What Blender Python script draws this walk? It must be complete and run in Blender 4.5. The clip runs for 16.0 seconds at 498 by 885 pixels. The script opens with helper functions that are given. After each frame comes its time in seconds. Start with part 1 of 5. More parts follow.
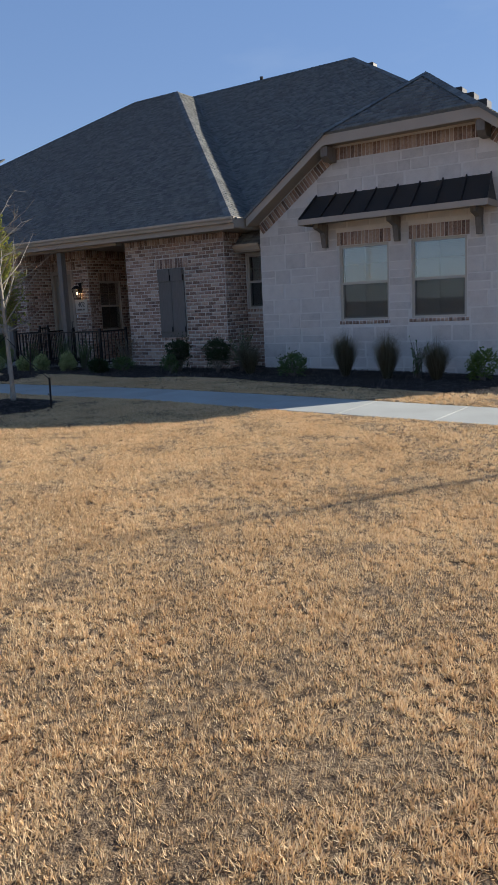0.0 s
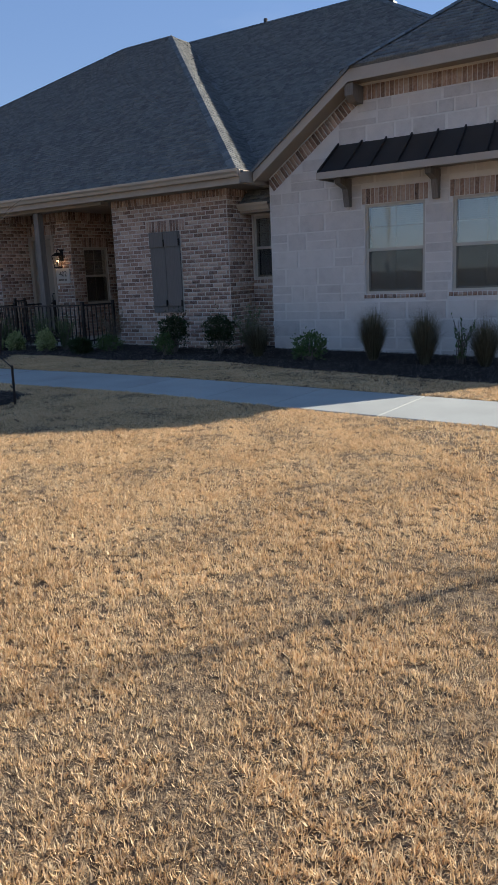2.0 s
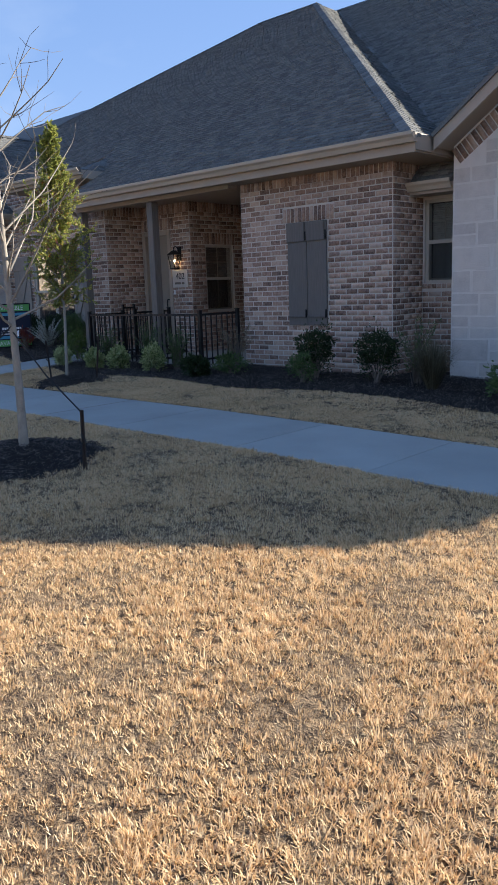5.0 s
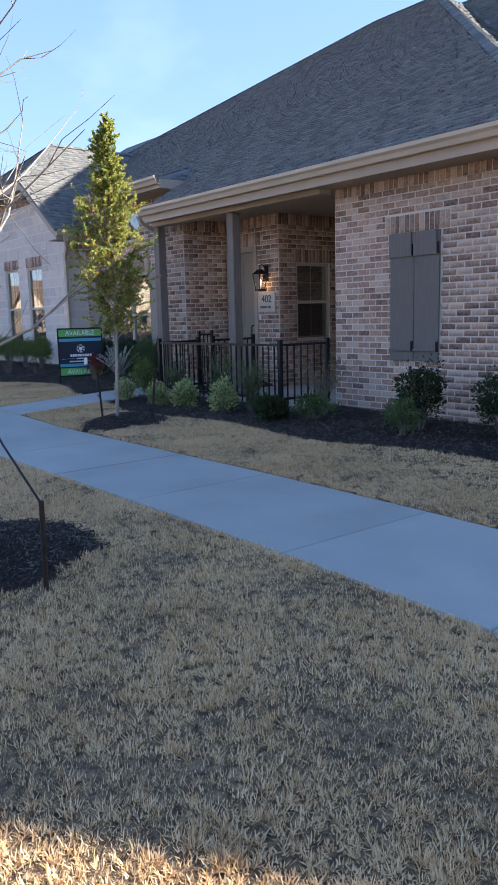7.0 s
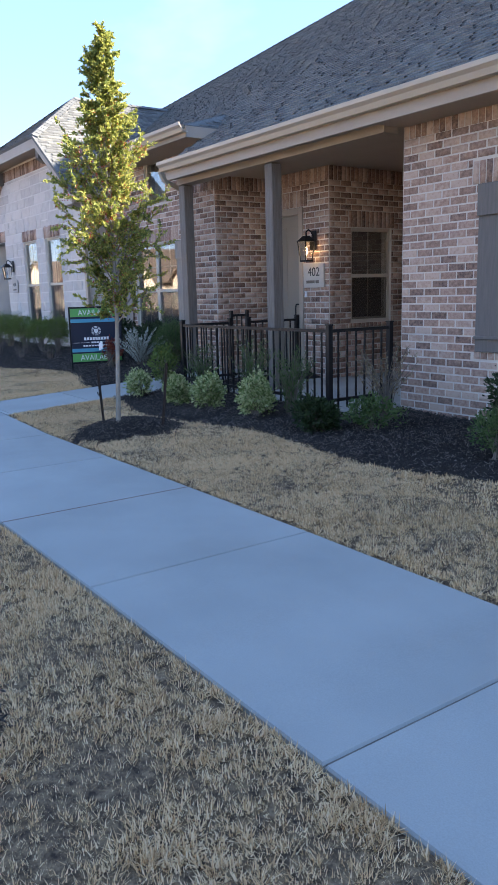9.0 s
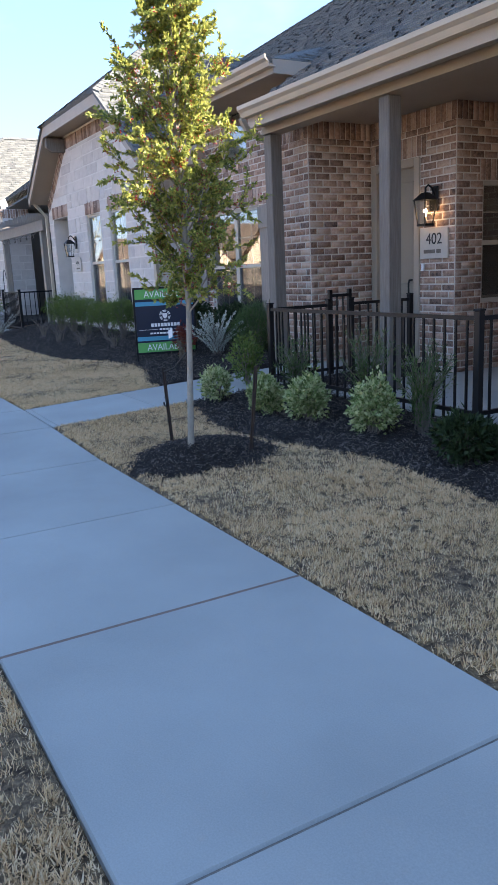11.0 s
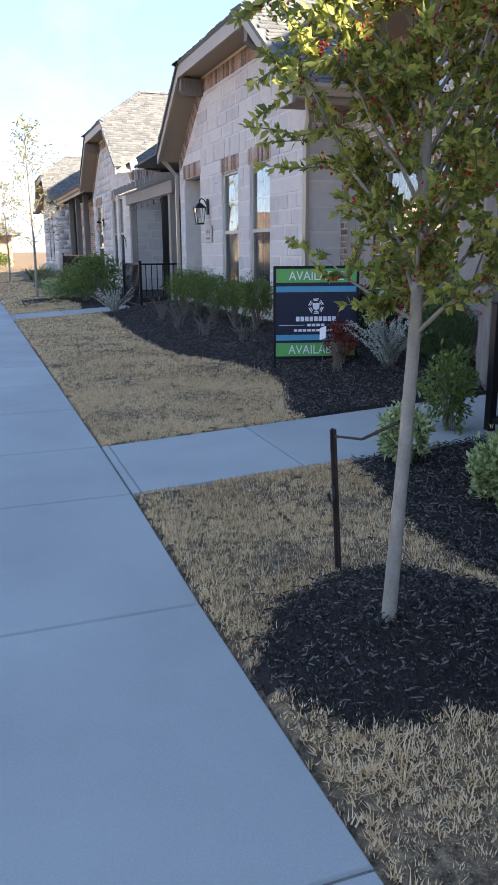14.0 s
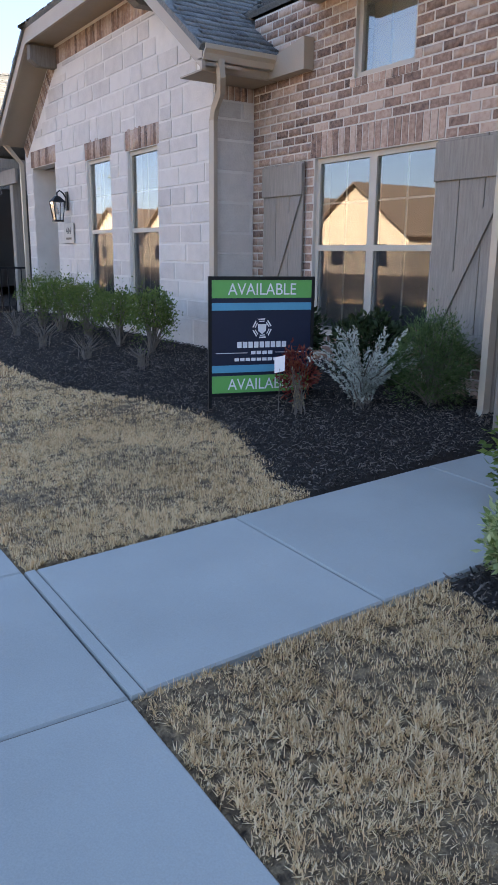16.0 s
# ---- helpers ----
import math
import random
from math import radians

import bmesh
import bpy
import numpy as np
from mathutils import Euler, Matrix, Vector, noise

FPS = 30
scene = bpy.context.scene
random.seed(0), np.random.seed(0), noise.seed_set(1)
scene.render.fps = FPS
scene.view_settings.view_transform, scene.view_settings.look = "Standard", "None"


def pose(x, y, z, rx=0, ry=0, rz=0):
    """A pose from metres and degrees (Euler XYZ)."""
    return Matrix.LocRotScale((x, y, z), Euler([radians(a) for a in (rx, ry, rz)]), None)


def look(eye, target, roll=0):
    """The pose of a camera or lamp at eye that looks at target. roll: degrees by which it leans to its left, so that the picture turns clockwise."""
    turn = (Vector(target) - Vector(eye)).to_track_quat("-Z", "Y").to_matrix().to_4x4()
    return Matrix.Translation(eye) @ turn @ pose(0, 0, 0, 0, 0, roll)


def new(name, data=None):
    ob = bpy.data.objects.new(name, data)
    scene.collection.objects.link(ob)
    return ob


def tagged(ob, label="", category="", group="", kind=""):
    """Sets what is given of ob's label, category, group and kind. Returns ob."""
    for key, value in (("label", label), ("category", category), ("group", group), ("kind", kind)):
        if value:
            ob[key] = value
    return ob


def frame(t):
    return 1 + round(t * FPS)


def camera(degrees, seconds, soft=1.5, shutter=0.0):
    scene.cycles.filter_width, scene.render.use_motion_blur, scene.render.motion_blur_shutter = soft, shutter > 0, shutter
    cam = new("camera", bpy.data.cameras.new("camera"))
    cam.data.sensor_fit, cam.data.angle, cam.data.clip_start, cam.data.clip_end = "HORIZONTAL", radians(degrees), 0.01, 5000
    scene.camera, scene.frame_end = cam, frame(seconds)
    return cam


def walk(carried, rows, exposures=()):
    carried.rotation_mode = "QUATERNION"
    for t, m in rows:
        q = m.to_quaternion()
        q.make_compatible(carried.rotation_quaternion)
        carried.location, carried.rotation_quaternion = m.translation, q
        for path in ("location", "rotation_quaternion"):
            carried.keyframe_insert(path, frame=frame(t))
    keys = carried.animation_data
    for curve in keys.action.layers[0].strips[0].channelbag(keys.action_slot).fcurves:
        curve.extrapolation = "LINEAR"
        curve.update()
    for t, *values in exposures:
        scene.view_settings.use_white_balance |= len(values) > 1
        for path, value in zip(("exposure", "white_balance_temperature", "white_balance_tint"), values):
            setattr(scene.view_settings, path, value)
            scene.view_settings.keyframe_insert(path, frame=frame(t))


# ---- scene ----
cam = camera(36.4, 16.0)
PATH = [
    (0, (-0.04, 0.085, 1.516), (-1.156, 1.707, 1.162), -2.7),
    (0.5, (-0.352, 0.545, 1.48), (-1.488, 2.146, 1.099), -2.4),
    (1, (-0.712, 1.011, 1.476), (-1.853, 2.6, 1.061), -2.9),
    (1.5, (-1.068, 1.447, 1.493), (-2.199, 3.036, 1.053), -2.8),
    (2, (-1.502, 1.823, 1.507), (-2.599, 3.44, 1.081), -2.5),
    (2.5, (-1.932, 2.217, 1.517), (-3.134, 3.758, 1.095), -2.8),
    (3, (-2.38, 2.605, 1.511), (-3.603, 4.132, 1.097), -2.3),
    (3.5, (-2.803, 3.024, 1.48), (-4.097, 4.492, 1.067), -2.3),
    (4, (-3.192, 3.441, 1.486), (-4.484, 4.91, 1.072), -2.0),
    (4.5, (-3.552, 3.862, 1.476), (-4.872, 5.309, 1.071), -2.0),
    (6.8, (-5.031, 5.917, 1.495), (-6.524, 7.203, 1.153), -1.6),
    (7, (-5.178, 6.093, 1.498), (-6.72, 7.324, 1.167), -1.5),
    (7.5, (-5.569, 6.469, 1.485), (-7.146, 7.655, 1.162), -1.4),
    (8, (-5.974, 6.817, 1.485), (-7.56, 7.99, 1.156), -1.5),
    (8.2, (-6.145, 6.971, 1.488), (-7.762, 8.099, 1.156), -1.9),
    (10.3, (-7.998, 8.052, 1.57), (-9.572, 9.196, 1.109), -0.9),
    (10.5, (-8.205, 8.092, 1.582), (-9.8, 9.208, 1.121), -1.8),
    (11, (-8.63, 8.407, 1.52), (-10.332, 9.358, 1.076), -2.6),
    (11.5, (-9.13, 8.665, 1.464), (-10.825, 9.604, 0.97), -2.3),
    (12, (-9.584, 8.97, 1.493), (-11.332, 9.807, 0.999), -2.9),
    (12.5, (-10.003, 9.16, 1.51), (-11.735, 9.988, 0.947), 1.5),
    (13, (-10.428, 9.323, 1.506), (-12.229, 10.044, 1.019), 1.3),
    (13.5, (-10.947, 9.396, 1.497), (-12.774, 10.049, 1.009), 0.8),
    (14, (-11.43, 9.408, 1.501), (-13.254, 10.064, 1.009), -0.4),
    (14.5, (-11.957, 9.365, 1.52), (-13.774, 10.038, 1.026), -2.4),
    (15, (-12.447, 9.327, 1.516), (-14.178, 10.198, 1.02), -0.9),
    (15.5, (-12.962, 9.313, 1.525), (-14.682, 10.206, 1.031), -0.6),
    (16, (-13.468, 9.322, 1.513), (-15.09, 10.387, 1.03), 0.6),
]
EXPOSURE = [(0.0, 0.80, 6300, 9), (1.5, 0.90, 6300, 9), (3.5, 1.07, 6300, 9), (4.7, 1.33, 6300, 10), (7.0, 2.08, 6300, 12), (8.2, 2.46, 6350, 12), (10.5, 2.55, 6600, 11), (13.0, 2.46, 6800, 12), (16.0, 2.66, 7250, 13)]
walk(cam, [(t, look(eye, target, roll)) for t, eye, target, roll in PATH], EXPOSURE)
import itertools

# ---------------- light ----------------
SUN = Vector((1.12, 1.78, 0.97)).normalized()
world = bpy.data.worlds.new("sky")
scene.world = world
world.use_nodes = True
wt = world.node_tree
sky = wt.nodes.new("ShaderNodeTexSky")
sky.sky_type, sky.sun_disc = "NISHITA", False
sky.sun_elevation, sky.sun_rotation = math.asin(SUN.z), math.atan2(SUN.x, SUN.y)
sky.air_density, sky.dust_density, sky.ozone_density = 0.85, 0.0, 2.5
# thin cirrus, a soft white mixed over the blue
tc = wt.nodes.new("ShaderNodeTexCoord")
mp = wt.nodes.new("ShaderNodeMapping")
mp.inputs["Scale"].default_value = (1.6, 5.0, 9.0)
mp.inputs["Rotation"].default_value = (0.2, 0.1, 0.5)
nz = wt.nodes.new("ShaderNodeTexNoise")
nz.inputs["Scale"].default_value, nz.inputs["Detail"].default_value = 1.3, 7.0
rp = wt.nodes.new("ShaderNodeValToRGB")
rp.color_ramp.elements[0].position, rp.color_ramp.elements[1].position = 0.58, 0.9
mxw = wt.nodes.new("ShaderNodeMix")
mxw.data_type = "RGBA"
mm = wt.nodes.new("ShaderNodeMath")
mm.operation = "MULTIPLY"
mm.inputs[1].default_value = 0.2
wt.links.new(tc.outputs["Generated"], mp.inputs["Vector"])
wt.links.new(mp.outputs["Vector"], nz.inputs["Vector"])
wt.links.new(nz.outputs["Fac"], rp.inputs["Fac"])
wt.links.new(rp.outputs["Color"], mm.inputs[0])
wt.links.new(mm.outputs[0], mxw.inputs["Factor"])
hs = wt.nodes.new("ShaderNodeHueSaturation")
hs.inputs["Hue"].default_value, hs.inputs["Saturation"].default_value = 0.505, 1.7
soft_sky = wt.nodes.new("ShaderNodeGamma")
soft_sky.inputs["Gamma"].default_value = 0.36
hs.inputs["Value"].default_value = 1.72
wt.links.new(sky.outputs["Color"], soft_sky.inputs["Color"])
wt.links.new(soft_sky.outputs["Color"], hs.inputs["Color"])
clear = wt.nodes.new("ShaderNodeMix")
clear.data_type, clear.blend_type = "RGBA", "MULTIPLY"
clear.inputs["Factor"].default_value = 1.0
clear.inputs["B"].default_value = (0.80, 0.85, 1.04, 1)
wt.links.new(hs.outputs["Color"], clear.inputs["A"])
wt.links.new(clear.outputs["Result"], mxw.inputs["A"])
pale = wt.nodes.new("ShaderNodeHueSaturation")
pale.inputs["Saturation"].default_value, pale.inputs["Value"].default_value = 0.6, 2.4
wt.links.new(soft_sky.outputs["Color"], pale.inputs["Color"])
wt.links.new(pale.outputs["Color"], mxw.inputs["B"])
wt.links.new(mxw.outputs["Result"], wt.nodes["Background"].inputs["Color"])
wt.nodes["Background"].inputs["Strength"].default_value = 0.115

sun = new("sun", bpy.data.lights.new("sun", "SUN"))
sun.data.energy, sun.data.angle, sun.data.color = 5.0, radians(0.53), (1.0, 0.92, 0.80)
sun.matrix_world = look(SUN * 60, (0, 0, 0))

# ---------------- materials ----------------


def material(name, base, dark, rough=0.8, scale=8.0, fine=120.0, bump=0.15, metal=0.0, vary=None, amount=0.35, spec=0.3, depth=0.01, stretch=(1, 1, 1)):
    """Two colours mixed by a coarse and a fine noise, with a fine bump. vary: 'object' or 'island' shifts the tone piece by piece."""
    m = bpy.data.materials.new(name)
    m.use_nodes = True
    t = m.node_tree
    b = t.nodes["Principled BSDF"]
    b.inputs["Roughness"].default_value, b.inputs["Metallic"].default_value = rough, metal
    b.inputs["Specular IOR Level"].default_value = spec
    geo = t.nodes.new("ShaderNodeNewGeometry")
    mapping = t.nodes.new("ShaderNodeMapping")
    mapping.inputs["Scale"].default_value = stretch
    t.links.new(geo.outputs["Position"], mapping.inputs["Vector"])
    n1, n2 = t.nodes.new("ShaderNodeTexNoise"), t.nodes.new("ShaderNodeTexNoise")
    n1.inputs["Scale"].default_value, n2.inputs["Scale"].default_value = scale, fine
    n1.inputs["Detail"].default_value, n2.inputs["Detail"].default_value = 5.0, 3.0
    for n in (n1, n2):
        t.links.new(mapping.outputs["Vector"], n.inputs["Vector"])
    add = t.nodes.new("ShaderNodeMath")
    add.operation = "MULTIPLY_ADD"
    add.inputs[1].default_value = 0.5
    t.links.new(n2.outputs["Fac"], add.inputs[0])
    half = t.nodes.new("ShaderNodeMath")
    half.operation = "MULTIPLY"
    half.inputs[1].default_value = 0.9
    t.links.new(n1.outputs["Fac"], half.inputs[0])
    t.links.new(half.outputs[0], add.inputs[2])
    fac = add.outputs[0]
    if vary:
        src = t.nodes.new("ShaderNodeObjectInfo").outputs["Random"] if vary == "object" else geo.outputs["Random Per Island"]
        mix_in = t.nodes.new("ShaderNodeMath")
        mix_in.operation = "MULTIPLY_ADD"
        mix_in.inputs[1].default_value = amount * 2
        t.links.new(src, mix_in.inputs[0])
        sub = t.nodes.new("ShaderNodeMath")
        sub.operation = "SUBTRACT"
        sub.inputs[1].default_value = amount
        t.links.new(fac, sub.inputs[0])
        t.links.new(sub.outputs[0], mix_in.inputs[2])
        fac = mix_in.outputs[0]
    ramp = t.nodes.new("ShaderNodeValToRGB")
    ramp.color_ramp.elements[0].position, ramp.color_ramp.elements[1].position = 0.35, 1.0
    ramp.color_ramp.elements[0].color, ramp.color_ramp.elements[1].color = (*dark, 1), (*base, 1)
    t.links.new(fac, ramp.inputs["Fac"])
    t.links.new(ramp.outputs["Color"], b.inputs["Base Color"])
    if bump:
        bp = t.nodes.new("ShaderNodeBump")
        bp.inputs["Strength"].default_value, bp.inputs["Distance"].default_value = bump, depth
        t.links.new(add.outputs[0], bp.inputs["Height"])
        t.links.new(bp.outputs["Normal"], b.inputs["Normal"])
    return m


def stops(m, *rows):
    """Replace a material's ramp by (position, colour) rows."""
    ramp = [n for n in m.node_tree.nodes if n.type == "VALTORGB"][0].color_ramp
    while len(ramp.elements) < len(rows):
        ramp.elements.new(0.5)
    for e, (p, c) in zip(ramp.elements, rows):
        e.position, e.color = p, (*c, 1)
    return m


BRICK_TONES = ((0.15, (0.068, 0.052, 0.046)), (0.4, (0.22, 0.142, 0.108)), (0.72, (0.37, 0.245, 0.185)), (1.0, (0.50, 0.375, 0.295)))
brick_m = stops(material("brick_piece", (0.3, 0.2, 0.16), (0.08, 0.06, 0.05), 0.9, 30, 260, 0.35, vary="object", amount=0.34, depth=0.004), *BRICK_TONES)
brick_j = stops(material("brick_joined", (0.3, 0.2, 0.16), (0.08, 0.06, 0.05), 0.9, 30, 260, 0.35, vary="island", amount=0.34, depth=0.004), *BRICK_TONES)
mortar_m = material("mortar", (0.64, 0.58, 0.505), (0.51, 0.46, 0.40), 0.95, 6, 220, 0.3)
STONE_TONES = ((0.1, (0.42, 0.38, 0.34)), (0.5, (0.53, 0.485, 0.44)), (0.95, (0.62, 0.57, 0.515)))
stone_m = stops(material("limestone", (0.4, 0.4, 0.4), (0.2, 0.2, 0.2), 0.92, 7, 60, 0.8, vary="object", amount=0.26, depth=0.014), *STONE_TONES)
stone_j = stops(material("limestone_joined", (0.4, 0.4, 0.4), (0.2, 0.2, 0.2), 0.92, 7, 60, 0.8, vary="island", amount=0.26, depth=0.014), *STONE_TONES)
stone_mortar = material("stone_mortar", (0.70, 0.655, 0.60), (0.58, 0.54, 0.49), 0.95, 6, 180, 0.3)
shingle_m = stops(material("asphalt_shingle", (0.1, 0.1, 0.11), (0.03, 0.03, 0.035), 0.95, 45, 300, 0.5, vary="island", amount=0.18, depth=0.004),
                  (0.3, (0.06, 0.062, 0.065)), (0.7, (0.14, 0.141, 0.135)), (1.0, (0.21, 0.208, 0.19)))
trim_m = material("tan_trim_paint", (0.40, 0.335, 0.265), (0.35, 0.29, 0.23), 0.55, 3, 90, 0.05)
gutter_m = material("gutter_enamel", (0.46, 0.39, 0.30), (0.41, 0.345, 0.265), 0.35, 2, 60, 0.02, spec=0.5)
soffit_m = material("soffit_paint", (0.36, 0.30, 0.24), (0.31, 0.26, 0.20), 0.7, 3, 80, 0.05)
wood_m = material("weathered_cedar", (0.23, 0.20, 0.17), (0.12, 0.105, 0.09), 0.85, 9, 80, 0.3, stretch=(6, 6, 0.5), depth=0.004)
shutter_m = material("grey_stained_cedar", (0.175, 0.16, 0.145), (0.12, 0.11, 0.10), 0.8, 9, 80, 0.25, stretch=(6, 6, 0.5), depth=0.003)
cedar2_m = material("silvered_cedar", (0.33, 0.29, 0.245), (0.20, 0.175, 0.15), 0.85, 9, 80, 0.3, stretch=(6, 6, 0.5), depth=0.004)
door_m = material("door_paint", (0.30, 0.26, 0.21), (0.26, 0.225, 0.18), 0.45, 3, 60, 0.04)
black_m = material("black_powder_coat", (0.012, 0.012, 0.013), (0.008, 0.008, 0.009), 0.45, 6, 200, 0.05, spec=0.25)
dark_metal = material("bronze_roof_metal", (0.05, 0.045, 0.042), (0.035, 0.032, 0.03), 0.4, 3, 60, 0.06, metal=0.4)
frame_m = material("almond_vinyl", (0.50, 0.45, 0.37), (0.45, 0.40, 0.33), 0.45, 3, 60, 0.02)
concrete_m = material("broomed_concrete", (0.385, 0.392, 0.36), (0.265, 0.27, 0.247), 0.9, 1.3, 190, 0.22, depth=0.003, vary="object", amount=0.06)
joint_m = material("joint_dirt", (0.22, 0.20, 0.17), (0.10, 0.09, 0.08), 0.95, 20, 200, 0.4)
soil_m = stops(material("dormant_turf_thatch", (0.3, 0.22, 0.13), (0.12, 0.09, 0.06), 0.95, 26, 110, 1.0, depth=0.03), (0.5, (0.045, 0.03, 0.019)), (0.68, (0.15, 0.102, 0.06)), (0.90, (0.33, 0.23, 0.13)))
grass_m = stops(material("dormant_bermuda", (0.4, 0.3, 0.16), (0.2, 0.14, 0.08), 0.75, 1.4, 18, 0, vary="island", amount=0.5, spec=0.2),
                (0.0, (0.22, 0.138, 0.07)), (0.35, (0.55, 0.362, 0.187)), (0.7, (0.77, 0.54, 0.298)), (1.0, (0.86, 0.675, 0.425)))


def sheer(m, share):
    """Thin blades let part of the light through."""
    t = m.node_tree
    b, o = t.nodes["Principled BSDF"], t.nodes["Material Output"]
    thin, mix = t.nodes.new("ShaderNodeBsdfTranslucent"), t.nodes.new("ShaderNodeMixShader")
    t.links.new(b.inputs["Base Color"].links[0].from_socket, thin.inputs["Color"])
    mix.inputs["Fac"].default_value = share
    t.links.new(b.outputs["BSDF"], mix.inputs[1])
    t.links.new(thin.outputs["BSDF"], mix.inputs[2])
    t.links.new(mix.outputs["Shader"], o.inputs["Surface"])
    return m


sheer(grass_m, 0.30)
mulch_m = material("mulch_bed", (0.038, 0.028, 0.021), (0.012, 0.01, 0.009), 0.95, 14, 90, 0.9, depth=0.03)
chip_m = stops(material("mulch_chips", (0.06, 0.05, 0.04), (0.015, 0.012, 0.01), 0.65, 6, 90, 0.2, vary="island", amount=0.5, spec=0.35), (0.0, (0.007, 0.006, 0.005)), (0.6, (0.022, 0.017, 0.015)), (0.94, (0.06, 0.047, 0.04)), (1.0, (0.15, 0.125, 0.105)))
bark_m = material("pale_bark", (0.36, 0.32, 0.26), (0.19, 0.165, 0.135), 0.9, 22, 140, 0.4, stretch=(1, 1, 0.5), depth=0.004)
twig_m = material("grey_twig", (0.21, 0.18, 0.15), (0.12, 0.10, 0.085), 0.9, 22, 140, 0.2)
stake_m = material("brown_steel_stake", (0.05, 0.032, 0.024), (0.025, 0.018, 0.014), 0.7, 20, 140, 0.2)
strap_m = material("black_rubber_strap", (0.02, 0.02, 0.02), (0.012, 0.012, 0.012), 0.6, 20, 140, 0.1)
paper_m = material("white_plastic_tag", (0.75, 0.75, 0.75), (0.65, 0.65, 0.66), 0.5, 6, 60, 0.02)
plaque_m = material("cast_stone_plaque", (0.55, 0.51, 0.45), (0.45, 0.42, 0.37), 0.8, 12, 150, 0.1)
ink_m = material("dark_lettering", (0.05, 0.05, 0.05), (0.035, 0.035, 0.035), 0.6, 12, 90, 0)
navy_m = material("navy_sign_print", (0.014, 0.020, 0.045), (0.012, 0.017, 0.038), 0.4, 3, 50, 0)
green_m = material("green_sign_print", (0.14, 0.42, 0.11), (0.12, 0.38, 0.10), 0.4, 3, 50, 0)
teal_m = material("teal_sign_print", (0.09, 0.35, 0.50), (0.08, 0.31, 0.45), 0.4, 3, 50, 0)
white_m = material("white_print", (0.8, 0.8, 0.8), (0.75, 0.75, 0.75), 0.5, 3, 50, 0)
blind_m = material("pale_blind_fabric", (0.62, 0.60, 0.54), (0.54, 0.52, 0.47), 0.8, 3, 60, 0.05)
# dark tone stands in for the shade of unlit rooms
room_m = material("dark_room_lining", (0.16, 0.15, 0.135), (0.12, 0.11, 0.10), 0.9, 2, 50, 0)
siding_m = material("stucco_across_street", (0.62, 0.50, 0.38), (0.55, 0.44, 0.33), 0.9, 2, 40, 0.1)
tileroof_m = material("brown_shingle_across_street", (0.20, 0.14, 0.10), (0.12, 0.085, 0.065), 0.9, 3, 30, 0.3)
asphalt_m = material("street_asphalt", (0.06, 0.06, 0.06), (0.045, 0.045, 0.045), 0.9, 2, 120, 0.3)


def leaf_material(name, a, b, c, trans=0.35):
    m = stops(material(name, a, c, 0.5, 4, 40, 0, vary="island", amount=0.5, spec=0.22), (0.0, a), (0.5, b), (1.0, c))
    m.node_tree.nodes["Principled BSDF"].inputs["Transmission Weight"].default_value = 0.0
    t = m.node_tree
    bs = t.nodes["Principled BSDF"]
    tr = t.nodes.new("ShaderNodeBsdfTranslucent")
    mx = t.nodes.new("ShaderNodeMixShader")
    mx.inputs[0].default_value = trans
    ramp = [n for n in t.nodes if n.type == "VALTORGB"][0]
    t.links.new(ramp.outputs["Color"], tr.inputs["Color"])
    t.links.new(bs.outputs[0], mx.inputs[1])
    t.links.new(tr.outputs[0], mx.inputs[2])
    t.links.new(mx.outputs[0], t.nodes["Material Output"].inputs["Surface"])
    return m


holly_leaf = leaf_material("holly_leaves", (0.09, 0.125, 0.035), (0.22, 0.26, 0.065), (0.48, 0.46, 0.12), 0.5)
pale_leaf = leaf_material("variegated_leaves", (0.07, 0.12, 0.035), (0.24, 0.31, 0.11), (0.52, 0.55, 0.29))
dark_leaf = leaf_material("dark_green_leaves", (0.012, 0.02, 0.009), (0.025, 0.042, 0.016), (0.05, 0.075, 0.03))
green_leaf = leaf_material("fresh_green_leaves", (0.05, 0.085, 0.02), (0.10, 0.15, 0.035), (0.17, 0.22, 0.06))
podo_leaf = leaf_material("deep_green_needles", (0.035, 0.065, 0.022), (0.07, 0.12, 0.04), (0.14, 0.20, 0.075))
silver_leaf = leaf_material("silver_leaves", (0.30, 0.34, 0.29), (0.46, 0.50, 0.44), (0.64, 0.67, 0.60))
fountain_leaf = leaf_material("fountain_grass_blades", (0.045, 0.042, 0.026), (0.10, 0.09, 0.056), (0.20, 0.175, 0.115))
red_leaf = leaf_material("red_nandina_leaves", (0.10, 0.02, 0.018), (0.20, 0.035, 0.03), (0.30, 0.09, 0.05))
straw_leaf = leaf_material("straw_blades", (0.10, 0.085, 0.05), (0.20, 0.165, 0.10), (0.34, 0.28, 0.18))
sparse_leaf = leaf_material("yellowing_leaves", (0.14, 0.13, 0.035), (0.26, 0.22, 0.06), (0.38, 0.32, 0.12), 0.45)
berry_m = material("red_berries", (0.45, 0.02, 0.015), (0.25, 0.012, 0.01), 0.3, 20, 90, 0, spec=0.5)

glass_m = bpy.data.materials.new("window_glass")
glass_m.use_nodes = True
gb = glass_m.node_tree.nodes["Principled BSDF"]
gb.inputs["Transmission Weight"].default_value, gb.inputs["Roughness"].default_value, gb.inputs["IOR"].default_value = 1.0, 0.01, 1.95
gb.inputs["Base Color"].default_value = (0.86, 0.92, 0.90, 1)

